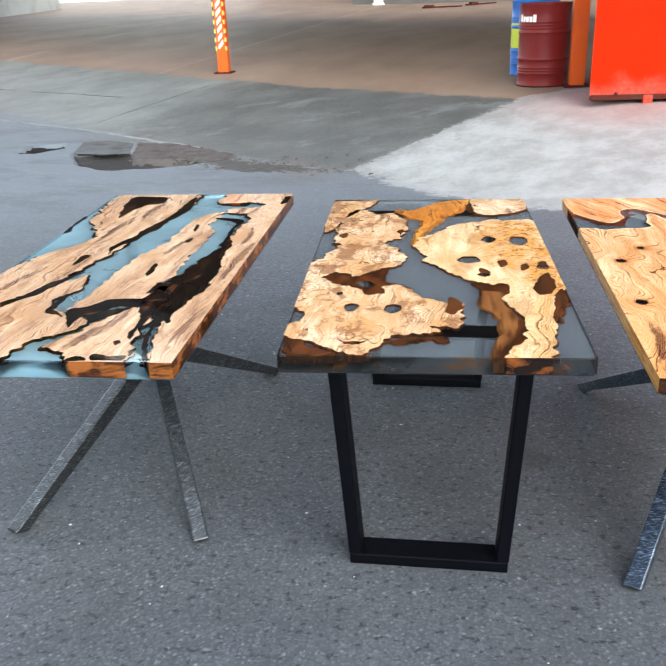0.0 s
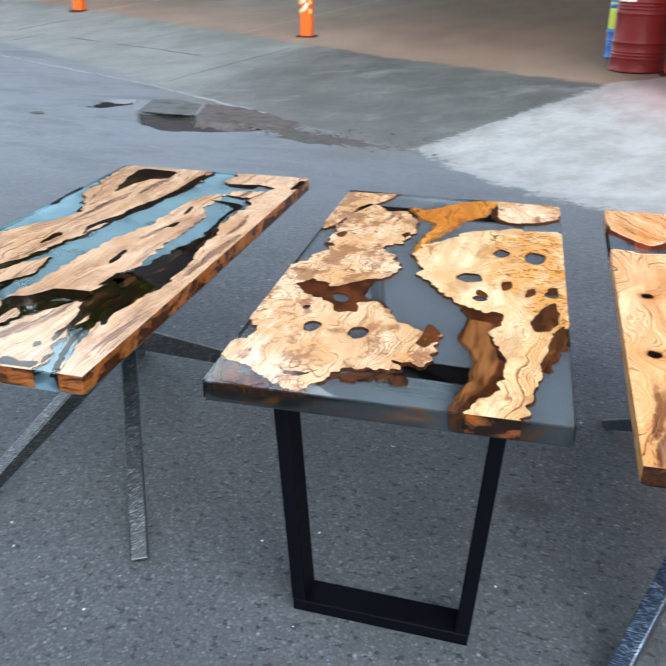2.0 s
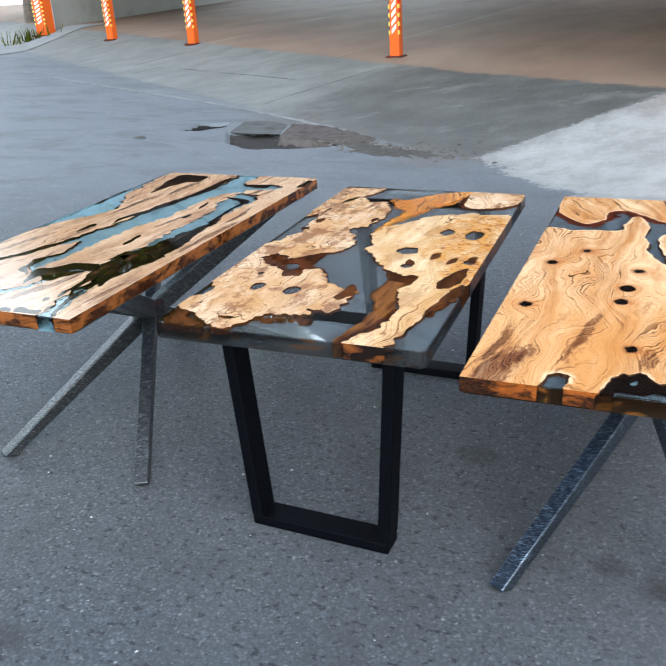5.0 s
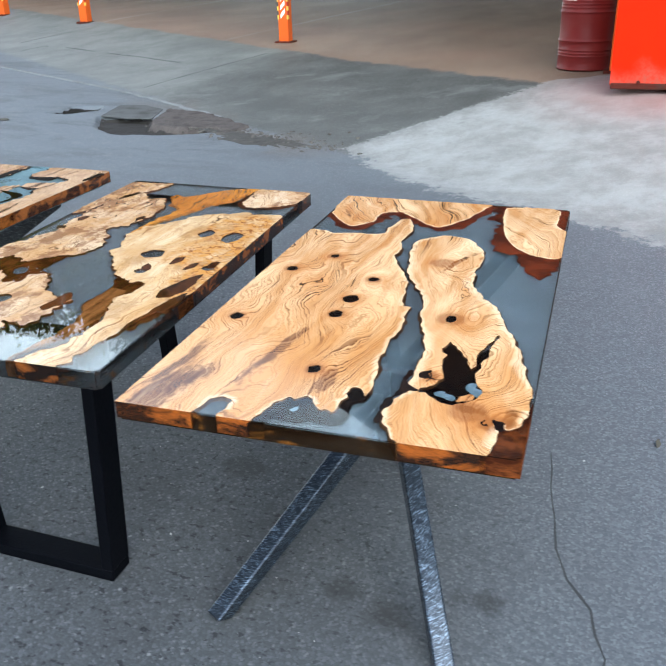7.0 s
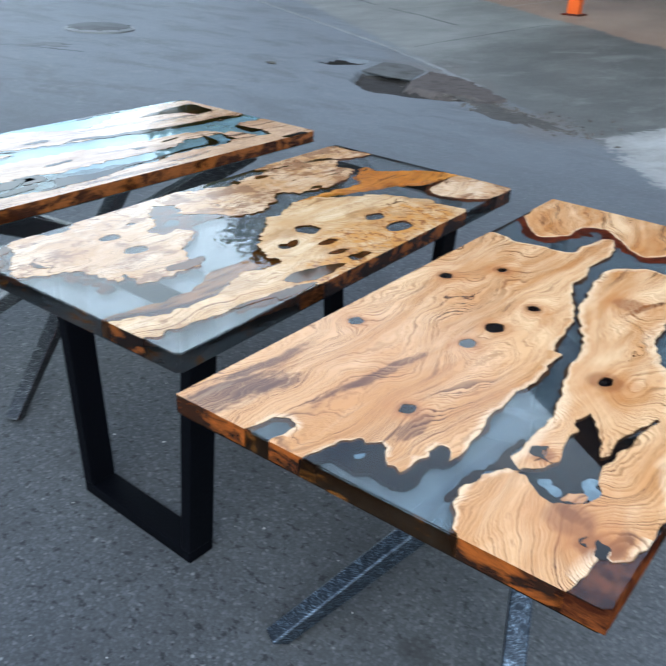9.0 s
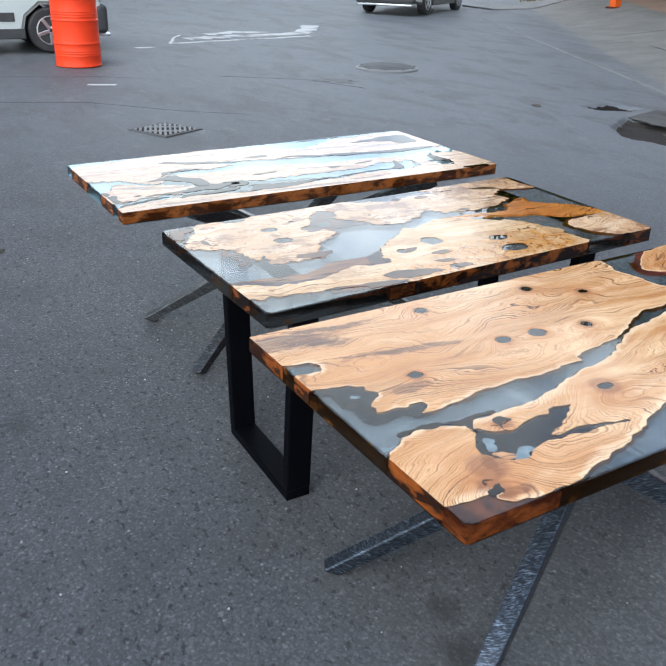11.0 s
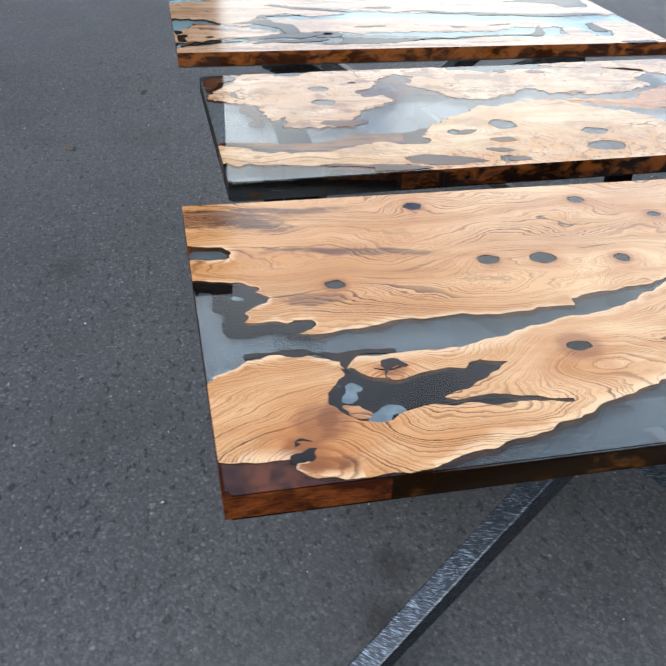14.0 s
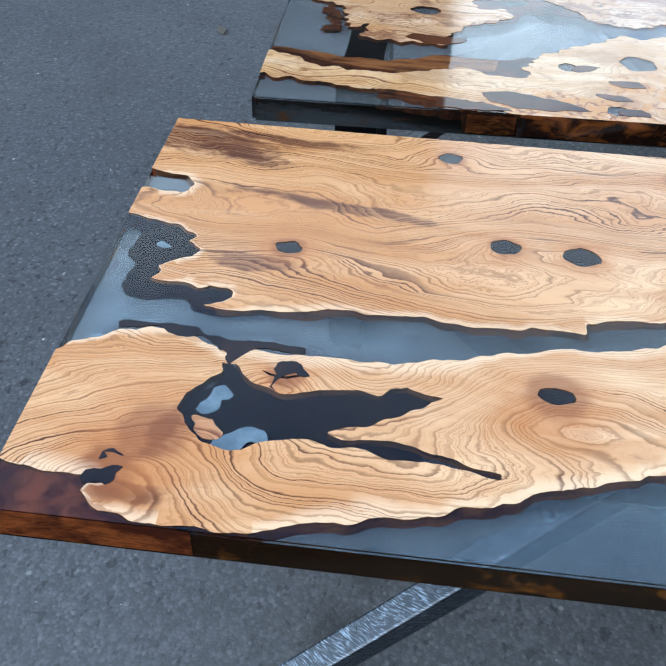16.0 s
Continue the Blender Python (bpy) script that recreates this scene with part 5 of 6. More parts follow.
def inlay(parent, top, text, mat, seed, proud=0.0012, grain=0.004, label="dark bark pocket in the wood", name="bark"):
    """A polished pocket that lies flush in the top."""
    loops = [rough_loop(top, read(text), grain, seed)]
    return part(name, prism(bmesh.new(), top, loops, top.z - 0.006, top.z + proud, 0.0, seed, (0, 0, 0)), mat, parent, label)


def resin_block(parent, top, face, side, under):
    bm = bmesh.new()
    q = [top.at(*c) for c in ((0, 0), (100, 0), (100, 100), (0, 100))]
    lo = [bm.verts.new((p.x, p.y, top.z - top.thick)) for p in q]
    hi = [bm.verts.new((p.x, p.y, top.z)) for p in q]
    b, t = bm.faces.new(list(reversed(lo))), bm.faces.new(hi)
    for k in range(4):
        bm.faces.new((lo[k], lo[(k + 1) % 4], hi[(k + 1) % 4], hi[k]))
    ups = [e for e in bm.edges if abs(e.verts[0].co.z - e.verts[1].co.z) > 0.01]
    bmesh.ops.bevel(bm, geom=ups, offset=0.008, segments=3, affect="EDGES")
    rim = [e for e in bm.edges if e.verts[0].co.z > top.z - 1e-4 and e.verts[1].co.z > top.z - 1e-4]
    bmesh.ops.bevel(bm, geom=rim, offset=0.0022, segments=2, affect="EDGES")
    bm.normal_update()
    for f in bm.faces:
        f.material_index = 0 if f.normal.z > 0.3 else (2 if f.normal.z < -0.5 else 1)
    ob = part("resin", bm, [face, side, under], parent, "clear cast resin with a polished top")
    ob.visible_shadow = False
    return ob


def bar(name, a, b, w, h, mat, parent, label=""):
    """A rectangular tube from a to b, with its own length as its z axis."""
    a, b = Vector(a), Vector(b)
    ax = (b - a).normalized()
    side = ax.cross(Vector((0, 0, 1))).normalized()
    m = Matrix.Translation(a) @ Matrix((side, side.cross(ax), ax)).transposed().to_4x4()
    bm = box(bmesh.new(), (-w / 2, -h / 2, -0.03 if a.z < 0.1 else 0.0), (w / 2, h / 2, (b - a).length), 0.005, 2)
    back = m.inverted()
    for v in bm.verts:
        p = m @ v.co
        if p.z < 0.004:
            v.co = back @ Vector((p.x, p.y, 0.004))
    ob = part(name, bm, mat, parent, label)
    ob.matrix_local = m
    if a.z < 0.1:
        part("foot_pad", lathe(bmesh.new(), [(0.02, 0.0), (0.022, 0.004), (0.02, 0.012)], 16, back @ Matrix.Translation((a.x, a.y, 0))), RUBBER, ob, "black foot pad")
    return ob


def cross_base(parent, feet, tops, hub, z, mat, w=0.050, h=0.072):
    """Four crossing tubes: from each foot through the hub, and on to the underside."""
    for fx, fy in feet:
        bar("leg", (fx, fy, 0.006), hub, w, h, mat, parent, "rectangular steel leg in stretch film")
    for tx, ty in tops:
        bar("arm", hub, (tx, ty, z), w, h, mat, parent)
        part("mounting_plate", box(bmesh.new(), (tx - 0.05, ty - 0.05, z - 0.004), (tx + 0.05, ty + 0.05, z + 0.004), 0.002, 1), BLACKSTEEL, parent, "flat black mounting plate")
    part("hub", box(bmesh.new(), (hub[0] - 0.045, hub[1] - 0.045, hub[2] - 0.045), (hub[0] + 0.045, hub[1] + 0.045, hub[2] + 0.045), 0.012, 2), mat, parent)


# the blue-tinted table
A = Top((-1.108, 1.480), (-0.334, 1.499), (-1.200, 3.223), (-0.377, 3.229), 0.757, 0.046)
LA, MA = (0.58, 0.39, 0.245), (0.360, 0.209, 0.122)
br_a = [(*A.at(u, v), w, l, turn) for u, v, w, l, turn in ((64, 9, 0.025, 0.11, 12), (69, 16, 0.018, 0.10, 5), (80, 86, 0.02, 0.12, 0), (96, 46, 0.018, 0.26, 0), (92, 62, 0.012, 0.14, 0), (24, 66, 0.016, 0.2, 6), (34, 84, 0.018, 0.16, 0), (64, 54, 0.014, 0.12, 8), (12, 34, 0.016, 0.14, 10), (95, 12, 0.014, 0.12, 0))]
WOOD_A = wood("pale_olive_wood", LA, MA, (0.060, 0.024, 0.014), 115.0, 8.0, 0.8, (), br_a, speckle=0.35, tone=0.7, streaky=0.75, coat=0.9)
BARK_A = bark("dark_bark_a", (0.003, 0.002, 0.0015), (0.055, 0.019, 0.007), (0.010, 0.004, 0.003), 0.0, (2.4, 0.6, 1.0), 0.60)
EDGE = bark("polished_wood_edge", (0.022, 0.007, 0.003), (0.19, 0.060, 0.014), (0.07, 0.020, 0.005), 0.6, (1.0, 1.0, 2.2), 0.50)
set_a = [WOOD_A, BARK_A, EDGE]
ta = thing("resin_table", "olive wood table set in pale blue resin on crossed legs", "table", Matrix.Translation((A.o.x, A.o.y, 0)), "resin tables")
slab(ta, A, "3.5,100 48,100 50.5,90 47.7,81.5 45,72 41,63.5 38.3,53 36,47 31.6,39 28.5,32.5 22,26.5 19,22.5 27.5,29.3 33.4,33.8 38.6,37.2 42,30 36,24.5 40,20.5 47,18 55.5,16.3 59.2,13.8 53,9.5 46.5,8 43,3 41,0 10,0 7.5,5 4,12 1.5,20 .2,33 .2,42 7.5,50 15,55.5 20,61 14,68 6,76 3.5,88",
     set_a, 1, flare=0.010, grain=0.012)
slab(ta, A, "46.2,20 48.2,25 49,36 51,47.4 58,59 58,72 62.3,79.4 68,81.5 76,81 84,80 88,75 86,68.5 88.7,52 91.5,41 92.3,30 88.4,23 87,17 87,11.5 89,5.3 92.5,0 100,0 100,40 100,99 97,100 66,100 64,91 72,90 82,91.5 90,88 80,85.5 72,84.5 72,77 70.8,72 74.7,65.2 75,54.4 74.4,43.5 74.7,35 71.1,32.7 71.6,25.2 67.4,22.2 60,21",
     set_a, 2, flare=0.010, grain=0.012)
slab(ta, A, "52,4.6 58,10 62.8,15 68.8,20 76,21 80,17 81.5,8.2 84.5,0 66,0 60,3", set_a, 3, flare=0.010, grain=0.012)
bark_lump(ta, A, "74,33 77,40 82,50 86,60 89,52 92,42 92,31 88,24 84,14 79,20 72,24 73,30", BARK_A, 4, 0.010)
bark_lump(ta, A, "47,20 60,20.5 68,21.5 72,24 66,18 56,15.5 50,16.5", BARK_A, 5, 0.012)
bark_lump(ta, A, "20,92 36,100 44,100 40,93 30,88 20,84 15,80 18,88", BARK_A, 6, 0.002, 0.002, "dark bark pocket in the wood")
bark_lump(ta, A, "10,100 32,100 24,93 15,86 11,78 8,82 12,92", BARK_A, 7, 0.003)
POLISHED_A = bark("polished_dark_bark", (0.003, 0.002, 0.0015), (0.060, 0.022, 0.009), (0.012, 0.005, 0.003), 0.7, (1.6, 0.8, 1.0), 0.62)
for k, q in enumerate((
    "12.1,92.6 13,97.8 32,96.7 33.4,91 26.3,89.4 22.2,85.3 20.1,79 19.1,77.5 16.5,82.2",
    "1.3,64.9 3.7,65.9 1,71.1 2,77.7 0,78.5 0,72.9",
    "48.8,96.4 51.7,85.8 49.8,78 46.8,74.4 46.2,67.4 42.9,64.7 41.8,59.3 38,56.3 36.2,52.5 37,49.1 33.6,54.8 35.8,57.8 39.3,62.5 39,65.7 41.7,70.9 44.5,76.2 46.1,83.8 46.5,94.3",
    "29.3,47.7 26.6,42.4 25.3,45.8 26.2,49.1",
    "35.6,38.7 32.7,35.8 30,31.2 27.4,26.8 23.3,24.1 18.5,20.6 16.3,22.6 20.5,25.1 24,28.2 25.5,32 29.7,35",
    "39.9,27.3 38.3,22.8 37.9,21.2 38.7,18.3 43.7,17.4 48.4,16.1 44.1,18.4 41.8,19.3 40.6,22.2",
    "46.5,19.7 51.9,20.9 58.8,24.4 70.3,24.7 73.2,23.1 71.2,21.5 63.4,21 59,18.5 54.2,16.6 53.6,13.9 53.7,12.2 49.6,15.7",
    "72.2,25.5 73.4,30.8 76.8,30.8 77.4,27.6 81.2,24.6 80,21.6 80.4,17 80,14.2 79.7,11.7 79.6,10 80,7.7 77.3,10 77.7,13.3 76.4,16.9 72.8,21.5",
    "86.5,54.8 86.7,49.1 91.4,42.6 92.3,37.7 91.6,33.1 92.6,28.7 90.7,27.7 89.5,30.9 82.9,33 82,31.9 81.6,35.3 84.6,38.9 85.1,43.9 84.2,51.9",
    "81.6,27.6 83.5,29.7 86.5,27.7 87,25.6 88.1,21.7 87.4,17 88.5,14.3 83.6,17.8 83.9,20.7 83.6,23.6",
    "84.4,12.6 86.7,7.7 88.9,3.9 91.8,1.1 89.7,1 84.5,7.7 83.6,11.7",
    "67.9,77.1 81.3,75.9 85.4,74.1 84.1,70.6 83.8,67.2 85.1,60.8 86.5,54.8 84.7,56.2 82.5,65.5 82.1,72.4 75.5,74.9",
    "64.4,0.7 67.7,1.7 71.2,0.3 65.1,-0",
    "71.6,2.2 73.4,2.5 78.4,1.9 83.3,2 83.1,0.5 72.6,0.4",
    "83,3.1 83.5,4.3 85,3.2 84.4,2",
    "74.5,7.1 76.4,7.6 77.7,6.8 76.5,5.7",
    "62.1,38.8 62.1,43.8 63.4,43.3 64.9,38.8 64,36.4",
    "65.1,57.7 67,60.8 68.5,60.2 68.1,57.7",
    "64.1,67.3 63.7,71.4 65.2,70.7 66.2,65.6",
    "65.3,89.7 70.7,90.5 80.9,90.4 80,87.5 72.2,87.6 67.2,88.5",
    "96.8,90.1 97.4,97 100,96.9 100,91.3 98.2,89.3",
    "70.6,27.5 74.1,29.7 79.9,27.6 80.3,31.9 76.1,33 71.4,32.3",
)):
    inlay(ta, A, q, POLISHED_A, 60 + k)
resin_block(ta, A, resin("blue_resin", (0.88, 0.96, 0.98)), resin("blue_resin_side", (0.80, 0.92, 0.96)), resin("blue_resin_under", (0.80, 0.93, 0.97), 0.42, (0.33, 0.47, 0.53)))
zA = A.z - A.thick - 0.008
feet = [(-1.035, 1.785), (-0.444, 1.80), (-0.47, 2.95), (-1.06, 2.94)]
feet = [(x - A.o.x, y - A.o.y) for x, y in feet]
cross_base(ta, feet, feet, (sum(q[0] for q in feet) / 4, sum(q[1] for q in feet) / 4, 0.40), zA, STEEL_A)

# the smoky clear table with burl wood
B = Top((-0.086, 1.555), (0.678, 1.584), (-0.174, 3.115), (0.602, 3.108), 0.757, 0.045)
kn_b = [(*B.at(u, v), r) for u, v, r in ((20.9, 20.8, 0.06), (36, 20.3, 0.06), (76.5, 62.8, 0.07), (89.3, 61.8, 0.08), (66.4, 48.1, 0.07), (90, 45, 0.07))]
LB, MB, DB = (0.70, 0.520, 0.350), (0.45, 0.262, 0.132), (0.085, 0.030, 0.012)
WOOD_B = wood("burl_olive_wood", LB, MB, DB, 120.0, 14.0, 1.3, kn_b, speckle=1.0)
WOOD_B2 = wood("striped_olive_wood", (0.68, 0.505, 0.310), (0.46, 0.255, 0.098), (0.110, 0.038, 0.014), 110.0, 10.0, 1.0, kn_b[2:6], speckle=0.45, burls=[(*B.at(u, v), r) for u, v, r in ((88, 50, 0.16), (84, 68, 0.10), (95, 36, 0.10))])
AMBER = wood("amber_wood", (0.58, 0.27, 0.050), (0.36, 0.115, 0.014), (0.09, 0.025, 0.007), 80.0, 12.0, 1.2, speckle=0.35)
GRAIN_B = bark("grained_brown_wood", (0.050, 0.015, 0.004), (0.21, 0.085, 0.026), (0.10, 0.036, 0.011), 0.0, (3.2, 0.45, 1.0), 0.46)
DEEP_B = bark("deep_red_brown_bark", (0.022, 0.006, 0.002), (0.095, 0.026, 0.007), (0.045, 0.012, 0.004), 0.0, (1.5, 0.7, 1.0))
BARK_B = bark("brown_bark_b", (0.007, 0.003, 0.002), (0.060, 0.018, 0.006), (0.10, 0.034, 0.010), 0.0, (1.6, 0.6, 1.0))
tb = thing("resin_table", "burl wood table in smoky clear resin on black frames", "table", Matrix.Translation((B.o.x, B.o.y, 0)), "resin tables")
EDGE_B = bark("dark_polished_edge", (0.004, 0.0025, 0.002), (0.14, 0.040, 0.008), (0.030, 0.008, 0.002), 0.6, (1.0, 1.0, 2.2), 0.56)
set_b = [WOOD_B, BARK_B, EDGE_B]
slab(tb, B, "0,8 5,6.8 9.5,6 14.4,3.5 18.8,1.9 24.5,.8 29.8,1.3 32.5,5 37.5,8.3 44,8.6 50,9.4 53,10.2 49,12.4 54.6,12 58.7,11.6 60,16.4 61.3,22.5 55,23.2 47.7,25.6 41,31.3 35,32.9 32.2,31.5 32.5,27.7 25.3,27.3 22.5,30.5 14.6,32.8 7.8,36.7 12.4,40.4 20.6,37.8 30.5,42 38.3,45.3 40.8,49.5 36,55.5 31,60.2 37,64.5 40.1,73 36.8,81.8 32,85.7 25,85 17,89 11.5,88 7.8,78.5 7,64 9,56.5 4.2,49.5 0,45 0,21 4,18 5,14.5 0,12.5",
     set_b, 11, [(20.9, 20.8, 0.020, 0.034), (36.1, 20.3, 0.024, 0.034), (15.6, 27.7, 0.010, 0.014)], flare=0.005, grain=0.012)
slab(tb, B, "0,97 9.8,98.4 23.5,99.2 19.7,92.4 13.8,86 8.3,80 5.4,72.4 1,68.8 0,80", set_b, 12, flare=0.015)
slab(tb, B, "34.4,89.3 40,88 48.5,92 57,97 72,99.7 66.7,90 59,81.7 52.4,76 45.2,63.6 43.4,57 44.3,67 48,77.5 40,82", [AMBER, AMBER, AMBER], 13, flare=0.015, label="amber coloured wood piece", sink=-0.0004)
slab(tb, B, "73,100 99,100 99,90 90.3,85.5 79.7,83.6 74.7,85.6 73,92", [WOOD_B, BARK_B, EDGE_B], 14, flare=0.020)
slab(tb, B, "43.5,58.6 48,65 54,68.7 60.3,74 72.7,77.8 82,79.6 89,78.6 100,78 100,33 97,28.5 94.4,23.7 91.9,17.6 89.3,6.7 86.5,0 72.7,0 80.3,8.3 81.6,13.7 78.8,20.5 76,24.6 79.7,32.6 72,33.7 65.8,35 58,40 54.8,42.6 47.9,46.7 48,51 45.3,54",
     [WOOD_B2, BARK_B, EDGE_B], 15, [(76.5, 62.8, 0.024, 0.034), (89.3, 61.8, 0.030, 0.055), (66.4, 48.1, 0.036, 0.036), (95.0, 43.5, 0.020, 0.022), (71.1, 38.7, 0.020, 0.018)], flare=0.005, grain=0.011)
bark_lump(tb, B, "66,34.7 69.4,29.9 67.7,24.3 68.4,21.6 71.4,19 73.3,14.2 72.5,9.6 70.5,5.4 68.6,.3 72.5,.3 77,2.7 80,6.7 83,11 83,13.3 80,15.7 77,20.7 76,24 79.5,27.8 82,30.7 81,34.5 73.9,36", GRAIN_B, 16, 0.004, 0.010, "brown grained wood under the resin", 0.005)
bark_lump(tb, B, "66.3,34.7 74,36 80.5,34.8 81,30.7 77.4,29.4 71.6,29.8 69.4,29.9 67.8,32.2", DEEP_B, 24, 0.0022, 0.004, "dark red-brown bark under the resin", 0.005)
bark_lump(tb, B, "80,16.5 82.5,13.3 82.4,11 79.7,6.7 77,2.7 73.5,.4 70.3,.4 72.7,4.1 76.6,8.2 78.4,12.6", DEEP_B, 25, 0.0022, 0.004, "dark red-brown bark under the resin", 0.004)
bark_lump(tb, B, "100,32 94,26 91,17 93,15 95,19 98,24 100,26", BARK_B, 17, 0.006, 0.006, "brown bark under the resin")
bark_lump(tb, B, "5.7,37.9 7.5,41 11.5,42 15.5,40 17.4,38.6 18.9,41 24.3,42 30.7,42 33.3,43.5 32.4,38.6 32.2,35.2 34.6,33.9 39.1,33.2 43,30.2 37.9,28.6 32.4,29 32.2,26.3 26,25.8 23.6,28.4 20.9,30 17.2,30 12.4,31 8.8,33.5", DEEP_B, 18, 0.004, 0.0, "dark red-brown bark under the resin", 0.004, ("21,34.5 22.8,35.5 26,34.9 28.2,32.8 26.5,31.4 23.4,31.9",))
bark_lump(tb, B, "32.7,7.4 39,7 45.9,8.4 50.1,8.5 55.7,8 55.5,6.4 51.4,5.8 47.3,6.6 40.4,5.7 33.4,6.2", BARK_B, 19, 0.010, 0.002, "brown bark under the resin")
bark_lump(tb, B, "1,7 6,6.5 9,4 15,3 19,1.2 12,.6 4,1 1,3", BARK_B, 20, 0.008, 0.002, "brown bark under the resin")
POLISHED_B = bark("polished_brown_bark", (0.008, 0.003, 0.0015), (0.070, 0.020, 0.006), (0.14, 0.048, 0.014), 0.9, (1.6, 0.6, 1.0))
for k, q in enumerate((
    "95.8,28.3 98.9,30.6 98.3,21.9 95.4,21.9 91.5,14 93.2,21.9",
    "2.4,6 6.6,6.1 8.7,3.6 14.5,2.8 17.6,1.3 12.4,0.4 5.2,1.1",
    "18.6,6.7 20.9,5.7 26.6,5.8 29.9,6.9 26.6,4.9 21.1,4.6",
    "5.9,59.5 9.7,59.9 10.9,58.3 7.2,57.6",
    "8.6,66.3 11.4,68 12.7,65.5 10,63.8",
    "93.5,46.2 97.2,47.1 97.2,44.3 94.5,43.5",
    "70,42.9 73.9,40.3 72.9,39 69.8,40.2",
    "35.3,69 38.2,70.8 37.4,65.5",
    "56.9,25.9 60.6,23.8 61.1,20.6 57.9,17.6 55,18.5 55.8,21.6",
    "90.7,35.3 96.2,40.3 97.1,33 94.3,28.4 89.4,27.2 87.9,30.6",
    "86.3,44.3 89.2,45.6 89.4,42.9 86.5,41.3",
    "77.5,47 81.1,47.8 81.5,45.1 78.6,43.4",
)):
    inlay(tb, B, q, POLISHED_B, 90 + k, label="brown bark pocket in the wood")
resin_block(tb, B, resin("smoke_resin", (0.96, 0.97, 0.98)), resin("smoke_resin_side", (0.36, 0.37, 0.38), 0.22, (0.012, 0.011, 0.010), amber=(0.50, 0.20, 0.05)), resin("smoke_resin_under", (0.95, 0.97, 1.0), 0.35, (0.12, 0.14, 0.155), (0.17, 0.21, 0.235)))
zB = B.z - B.thick


def u_frame(parent, y, x0, x1, zt, splay=0.045, w=0.037, d=0.084):
    """A black trapezoid frame of flat tube, wider at the top."""
    a, b = Vector((x0 + w / 2, y, 0.0)), Vector((x1 - w / 2, y, 0.0))
    c, e = Vector((x0 + w / 2 - splay, y, zt)), Vector((x1 - w / 2 + splay, y, zt))
    part("foot_rail", box(bmesh.new(), (x0, y - d / 2, 0.0), (x1, y + d / 2, w), 0.004, 2), BLACKSTEEL, parent)
    part("head_rail", box(bmesh.new(), (x0 - splay, y - d / 2, zt - 0.006), (x1 + splay, y + d / 2, zt), 0.002, 1), BLACKSTEEL, parent)
    for p, q in ((a, c), (b, e)):
        bm = bmesh.new()
        s = (q.x - p.x) / (q.z - p.z)
        box(bm, (-w / 2, -d / 2, w - 0.002), (w / 2, d / 2, zt - 0.004), 0.004, 2)
        for v in bm.verts:
            v.co.x += p.x + s * v.co.z
            v.co.y += p.y
        part("leg", bm, BLACKSTEEL, parent)


u_frame(tb, 1.765 - B.o.y, 0.048 - B.o.x, 0.508 - B.o.x, zB)
u_frame(tb, 2.93 - B.o.y, -0.008 - B.o.x, 0.452 - B.o.x, zB)

# the smoky table with the long plank
C = Top((0.791, 1.483), (1.597, 1.510), (0.757, 3.096), (1.563, 3.106), 0.760, 0.040)
kn1 = [(7.5, 28.7, 0.020, 0.022), (9.1, 50.7, 0.020, 0.020), (20.0, 58.9, 0.014, 0.016), (40.2, 49, 0.017, 0.018), (37.6, 39.7, 0.024, 0.030), (36.8, 33.2, 0.020, 0.026), (42.5, 14.8, 0.018, 0.020)]
kn1 = [(u, v, a * 0.85, b * 0.85) for u, v, a, b in kn1]
kn_c = [(*C.at(u, v), 0.065) for u, v, _, _ in kn1]
br_c = [(*C.at(7.5, 3.5), 0.050, 0.15, 6), (*C.at(12, 8.5), 0.026, 0.09, 18), (*C.at(5.5, 12), 0.015, 0.13, 10), (*C.at(28, 17.5), 0.014, 0.19, 9), (*C.at(47, 11.5), 0.020, 0.06, 0)]
LC, MC, DC = (0.74, 0.490, 0.270), (0.42, 0.180, 0.056), (0.066, 0.018, 0.006)
WOOD_C = wood("olive_plank", LC, MC, DC, 140.0, 19.0, 1.3, kn_c, br_c, rich=(0.1, -0.85), streaky=0.15, tone=0.6)
kn_d = [(*C.at(71.6, 35.8), 0.10), (*C.at(93, 6.8), 0.09), (*C.at(72.3, 16.5), 0.055), (*C.at(85.5, 9), 0.11), (*C.at(73.5, 17), 0.05), (*C.at(60, 60), 0.10)]
br_d = [(*C.at(u, v), w, l, turn) for u, v, w, l, turn in ((91.5, 6.8, 0.030, 0.030, 0), (95, 9, 0.016, 0.05, 0), (86, 10, 0.030, 0.016, 20), (66, 62, 0.012, 0.09, 20))]
WOOD_D = wood("olive_root", (0.76, 0.512, 0.288), (0.43, 0.186, 0.058), (0.060, 0.018, 0.006), 125.0, 17.0, 1.3, kn_d, br_d, rich=(-0.1, -0.9), lean=0.27, tone=0.6)
BARK_C = bark("black_bark_c", (0.002, 0.0016, 0.002), (0.006, 0.003, 0.0025), (0.012, 0.006, 0.004))
SIDE_C = bark("brown_plank_side", (0.030, 0.013, 0.006), (0.085, 0.036, 0.014), (0.018, 0.008, 0.004), 0.0, (1.0, 1.0, 2.5))
BROWN_C = bark("red_bark_c", (0.060, 0.012, 0.006), (0.150, 0.028, 0.010), (0.030, 0.008, 0.005))
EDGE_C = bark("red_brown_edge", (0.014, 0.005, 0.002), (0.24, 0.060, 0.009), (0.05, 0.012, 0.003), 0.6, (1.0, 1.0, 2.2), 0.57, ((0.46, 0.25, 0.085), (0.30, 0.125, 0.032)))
tc = thing("resin_table", "olive plank table in smoky resin on film-wrapped crossed legs", "table", Matrix.Translation((C.o.x, C.o.y, 0)), "resin tables")
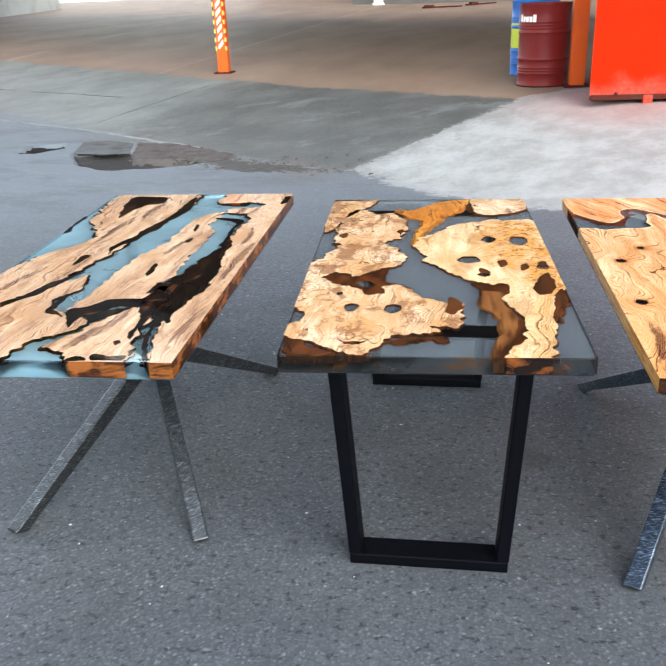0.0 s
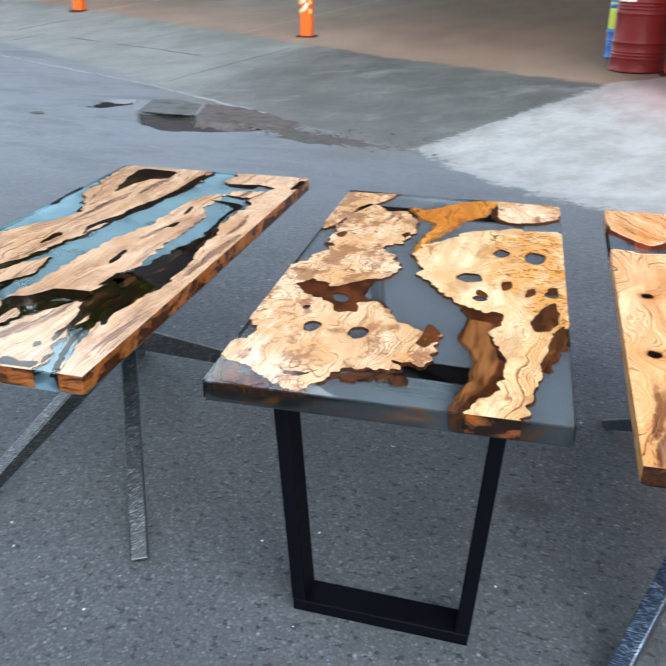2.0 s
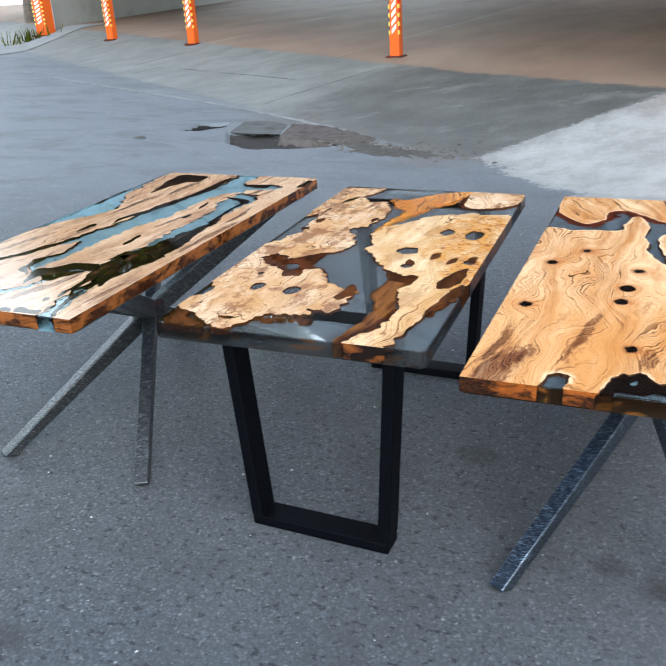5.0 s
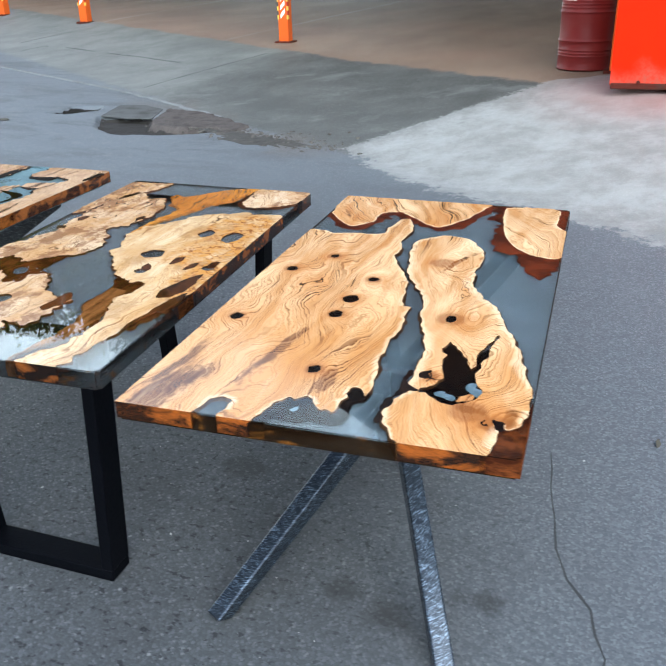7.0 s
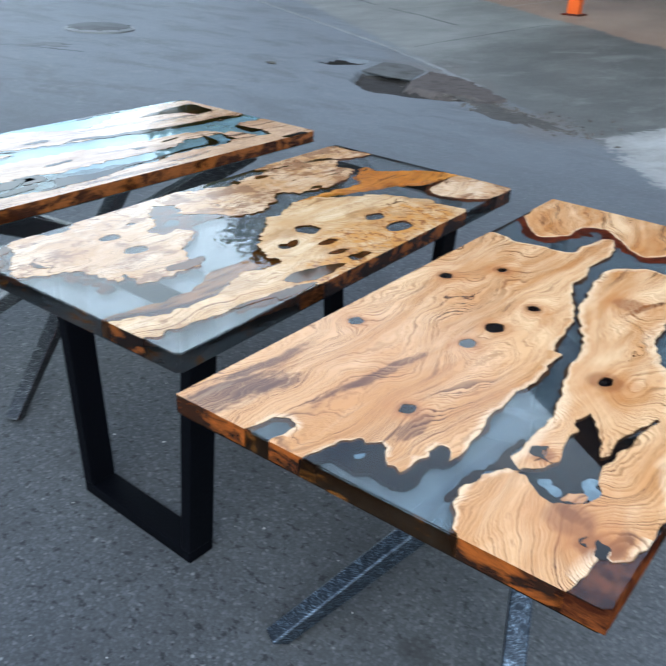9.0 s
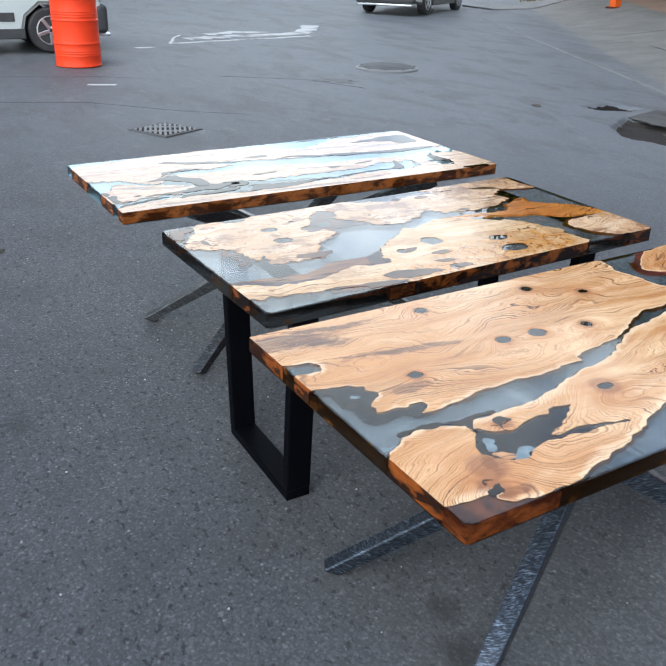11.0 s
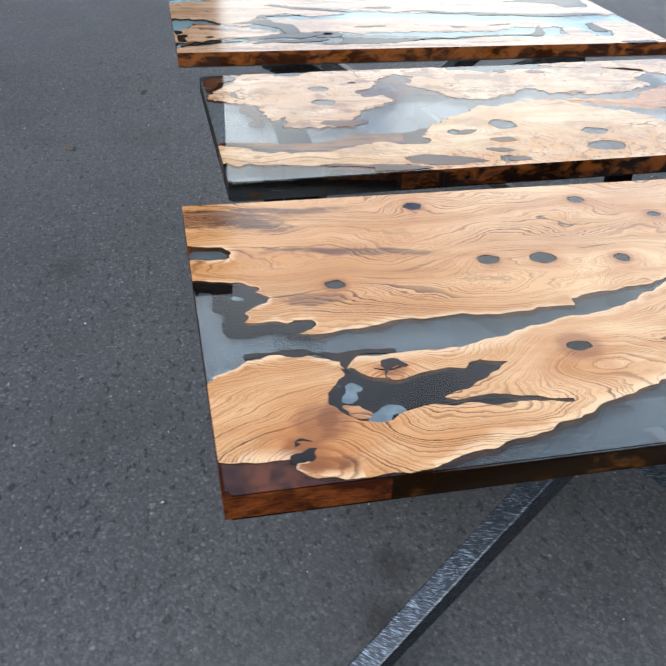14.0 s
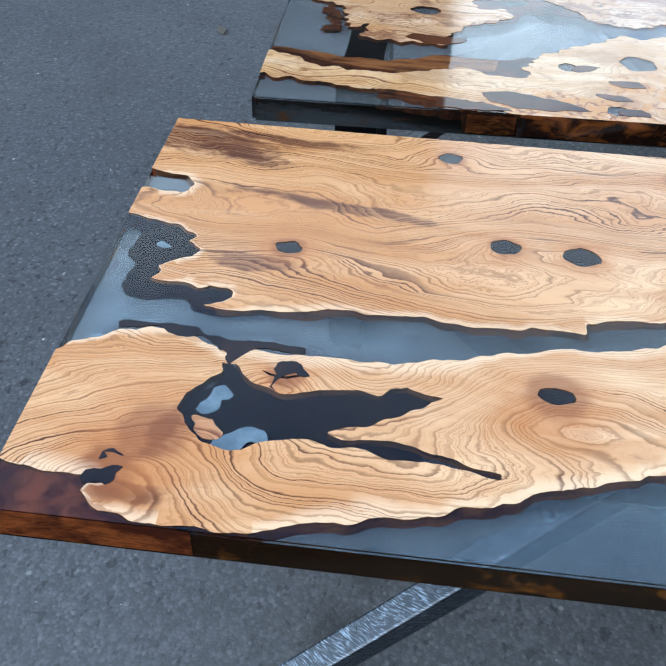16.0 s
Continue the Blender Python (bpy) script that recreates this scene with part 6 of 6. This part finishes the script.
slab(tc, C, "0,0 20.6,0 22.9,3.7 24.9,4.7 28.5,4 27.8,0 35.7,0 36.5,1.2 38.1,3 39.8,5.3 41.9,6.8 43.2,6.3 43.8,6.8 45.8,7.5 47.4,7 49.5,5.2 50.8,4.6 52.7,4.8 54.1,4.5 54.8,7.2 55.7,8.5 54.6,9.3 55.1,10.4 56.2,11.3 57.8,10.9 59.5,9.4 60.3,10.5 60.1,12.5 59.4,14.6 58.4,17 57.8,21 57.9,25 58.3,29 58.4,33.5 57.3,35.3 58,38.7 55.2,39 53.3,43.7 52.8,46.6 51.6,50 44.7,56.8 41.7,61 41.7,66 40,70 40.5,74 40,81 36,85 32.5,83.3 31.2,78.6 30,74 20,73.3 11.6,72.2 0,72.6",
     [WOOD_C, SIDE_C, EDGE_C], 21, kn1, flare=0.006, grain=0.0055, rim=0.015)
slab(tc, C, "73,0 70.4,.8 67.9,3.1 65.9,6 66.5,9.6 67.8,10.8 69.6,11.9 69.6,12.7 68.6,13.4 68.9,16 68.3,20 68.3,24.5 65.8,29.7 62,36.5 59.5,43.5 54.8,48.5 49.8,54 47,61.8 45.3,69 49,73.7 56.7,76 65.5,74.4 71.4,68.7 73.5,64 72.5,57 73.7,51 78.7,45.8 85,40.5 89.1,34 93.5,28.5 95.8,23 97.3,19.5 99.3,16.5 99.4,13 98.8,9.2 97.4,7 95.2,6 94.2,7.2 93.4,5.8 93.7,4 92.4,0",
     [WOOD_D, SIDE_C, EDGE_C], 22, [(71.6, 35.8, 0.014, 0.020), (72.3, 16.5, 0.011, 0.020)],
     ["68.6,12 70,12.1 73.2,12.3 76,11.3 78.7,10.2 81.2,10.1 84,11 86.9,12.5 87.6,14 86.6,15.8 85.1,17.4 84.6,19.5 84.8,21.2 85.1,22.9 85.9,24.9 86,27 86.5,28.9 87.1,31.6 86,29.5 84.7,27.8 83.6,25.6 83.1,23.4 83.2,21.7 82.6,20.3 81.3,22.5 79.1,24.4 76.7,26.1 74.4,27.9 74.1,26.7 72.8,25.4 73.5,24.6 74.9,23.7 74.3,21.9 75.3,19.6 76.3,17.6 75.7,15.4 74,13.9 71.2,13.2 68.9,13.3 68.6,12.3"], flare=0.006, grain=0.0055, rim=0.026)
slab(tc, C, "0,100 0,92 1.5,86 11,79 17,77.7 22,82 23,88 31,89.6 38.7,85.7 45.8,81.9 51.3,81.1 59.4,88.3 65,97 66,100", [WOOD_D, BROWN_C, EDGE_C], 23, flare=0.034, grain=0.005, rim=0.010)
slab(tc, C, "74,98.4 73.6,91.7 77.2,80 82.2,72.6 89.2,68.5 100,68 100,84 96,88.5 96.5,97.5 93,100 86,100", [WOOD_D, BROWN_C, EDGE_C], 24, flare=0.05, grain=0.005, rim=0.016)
bark_lump(tc, C, "35.7,0.2 39.9,0.2 40.4,1.6 42.7,2 46.7,1.6 49.8,2.4 55.3,2.5 57.7,3.7 57.5,5.6 57.7,7.6 59.3,8.4 60.2,9.3 59.6,11.8 53.2,11.8 47.2,8.8 42.7,7.6 38.2,4.7 36.4,2", BARK_C, 25, 0.005, 0.004, grain=0.006)
bark_lump(tc, C, "70,12 75,11.5 80,8.5 86,9 90,14 86,20 88,32 83,26 75,30 72,24 75,18 73,14", BARK_C, 26, 0.016, 0.0, "black bark in the hollow of the wood")
RUST_C = bark("rust_brown_bark", (0.030, 0.008, 0.004), (0.125, 0.034, 0.010), (0.018, 0.006, 0.004), 0.0, (1.0, 1.0, 2.0), 0.50)
bark_lump(tc, C, "91,0 100,0 100,13 97,8 94,8", RUST_C, 27, 0.002, 0.0, "red-brown bark under the resin")
bark_lump(tc, C, "83,72 90,67.5 98,66 97,59 93,57 88,62", BROWN_C, 28, 0.014, 0.006, "red-brown bark under the resin")
POLISHED_C = bark("polished_black_bark", (0.004, 0.003, 0.0035), (0.012, 0.006, 0.005), (0.035, 0.015, 0.008), 0.9)
for k, q in enumerate((
    "71.9,15.6 70.2,16.3 70.3,17.3 71.2,18.1 72.7,18.5 73.4,17.8 73.2,17 74.7,16.5 76.2,16.3 75.6,15.8 73.8,15.9",
    "94.1,5.5 93,5.8 91.8,6.4 91.3,7.2 91.8,7.9 92.8,7.6 93.9,7.7 94.8,7.2 94.4,6.5 94.9,6",
    "90.1,7.7 89.1,6.9 89.6,6.3 91.1,6.2 90.5,6.6 89.7,7",
    "65.7,3.6 65,5.2 65.1,7.5 65.6,9.2 66.5,10.6 66.8,11.9 66.6,15.2 67.4,17.9 68.5,17.5 68.2,15.8 69,13.9 70.5,13.2 73.5,12.7 70.6,12.1 68.2,11.6 66.5,9.9 65.9,6.9",
)):
    inlay(tc, C, q, POLISHED_C, 120 + k, 0.0012, 0.008)
SHARD = painted("pale_blue_flake", (0.06, 0.10, 0.13), 0.4, (0.18, 0.25, 0.29), 0.45, size=30.0, Coat_Weight=1.0)
inlay(tc, C, "86.9,12.7 84,13.8 82.7,15 83.1,16.2 84.7,16.4 85.6,15.2 87.6,14.8 88,13.5", SHARD, 131, -0.002, 0.009, "pale blue flake in the hollow", "flake")
inlay(tc, C, "80.7,11.2 78.1,11.6 76.3,12.3 76.7,12.9 77.6,13.5 78.5,12.7 80.7,12.4 81.4,11.7", SHARD, 132, -0.003, 0.008, "grey flake in the hollow", "flake")
inlay(tc, C, "43.6,4.0 44.4,3.6 45.4,4.2 45.1,5 44.4,4.6", SHARD, 134, -0.003, 0.004, "grey flake in the black bark", "flake")
inlay(tc, C, "82,11.1 82.2,12.6 83.2,12.9 84.4,13.5 85.5,13.2 85.3,12.3 84.1,11.6", WOOD_D, 133, -0.0015, 0.006, "small brown wood piece in the hollow", "wood_chip")
inlay(tc, C, "87.6,14.6 86,15.5 84.8,17.9 84.6,19.4 85.3,19.3 86.5,16.7 88.1,14.9", WOOD_D, 135, 0.0009, 0.003, "red-brown wood sliver along the hollow", "wood_chip")
for k, (u, v, rx, ry) in enumerate(kn1 + [(71.6, 35.8, 0.014, 0.020), (72.3, 16.5, 0.011, 0.020)]):
    part("knot_fill", prism(bmesh.new(), C, [knot_loop(C, u, v, rx * 1.15, ry * 1.15, 40 + k)], C.z - 0.02, C.z - 0.004, 0.0, k, (0, 0, 0)), BARK_C, tc, "dark filling of a knot hole")
resin_block(tc, C, resin("dusk_resin", (0.94, 0.96, 0.985)), resin("dusk_resin_side", (0.16, 0.11, 0.075), 0.45, (0.016, 0.008, 0.004), amber=(0.60, 0.22, 0.05)), resin("dusk_resin_under", (0.92, 0.96, 1.0), 0.45, (0.085, 0.115, 0.132), (0.22, 0.30, 0.35)))
zC = C.z - C.thick - 0.008
feet = [(0.862, 1.715), (1.445, 1.700), (1.46, 2.88), (0.886, 2.885)]
feet = [(x - C.o.x, y - C.o.y) for x, y in feet]
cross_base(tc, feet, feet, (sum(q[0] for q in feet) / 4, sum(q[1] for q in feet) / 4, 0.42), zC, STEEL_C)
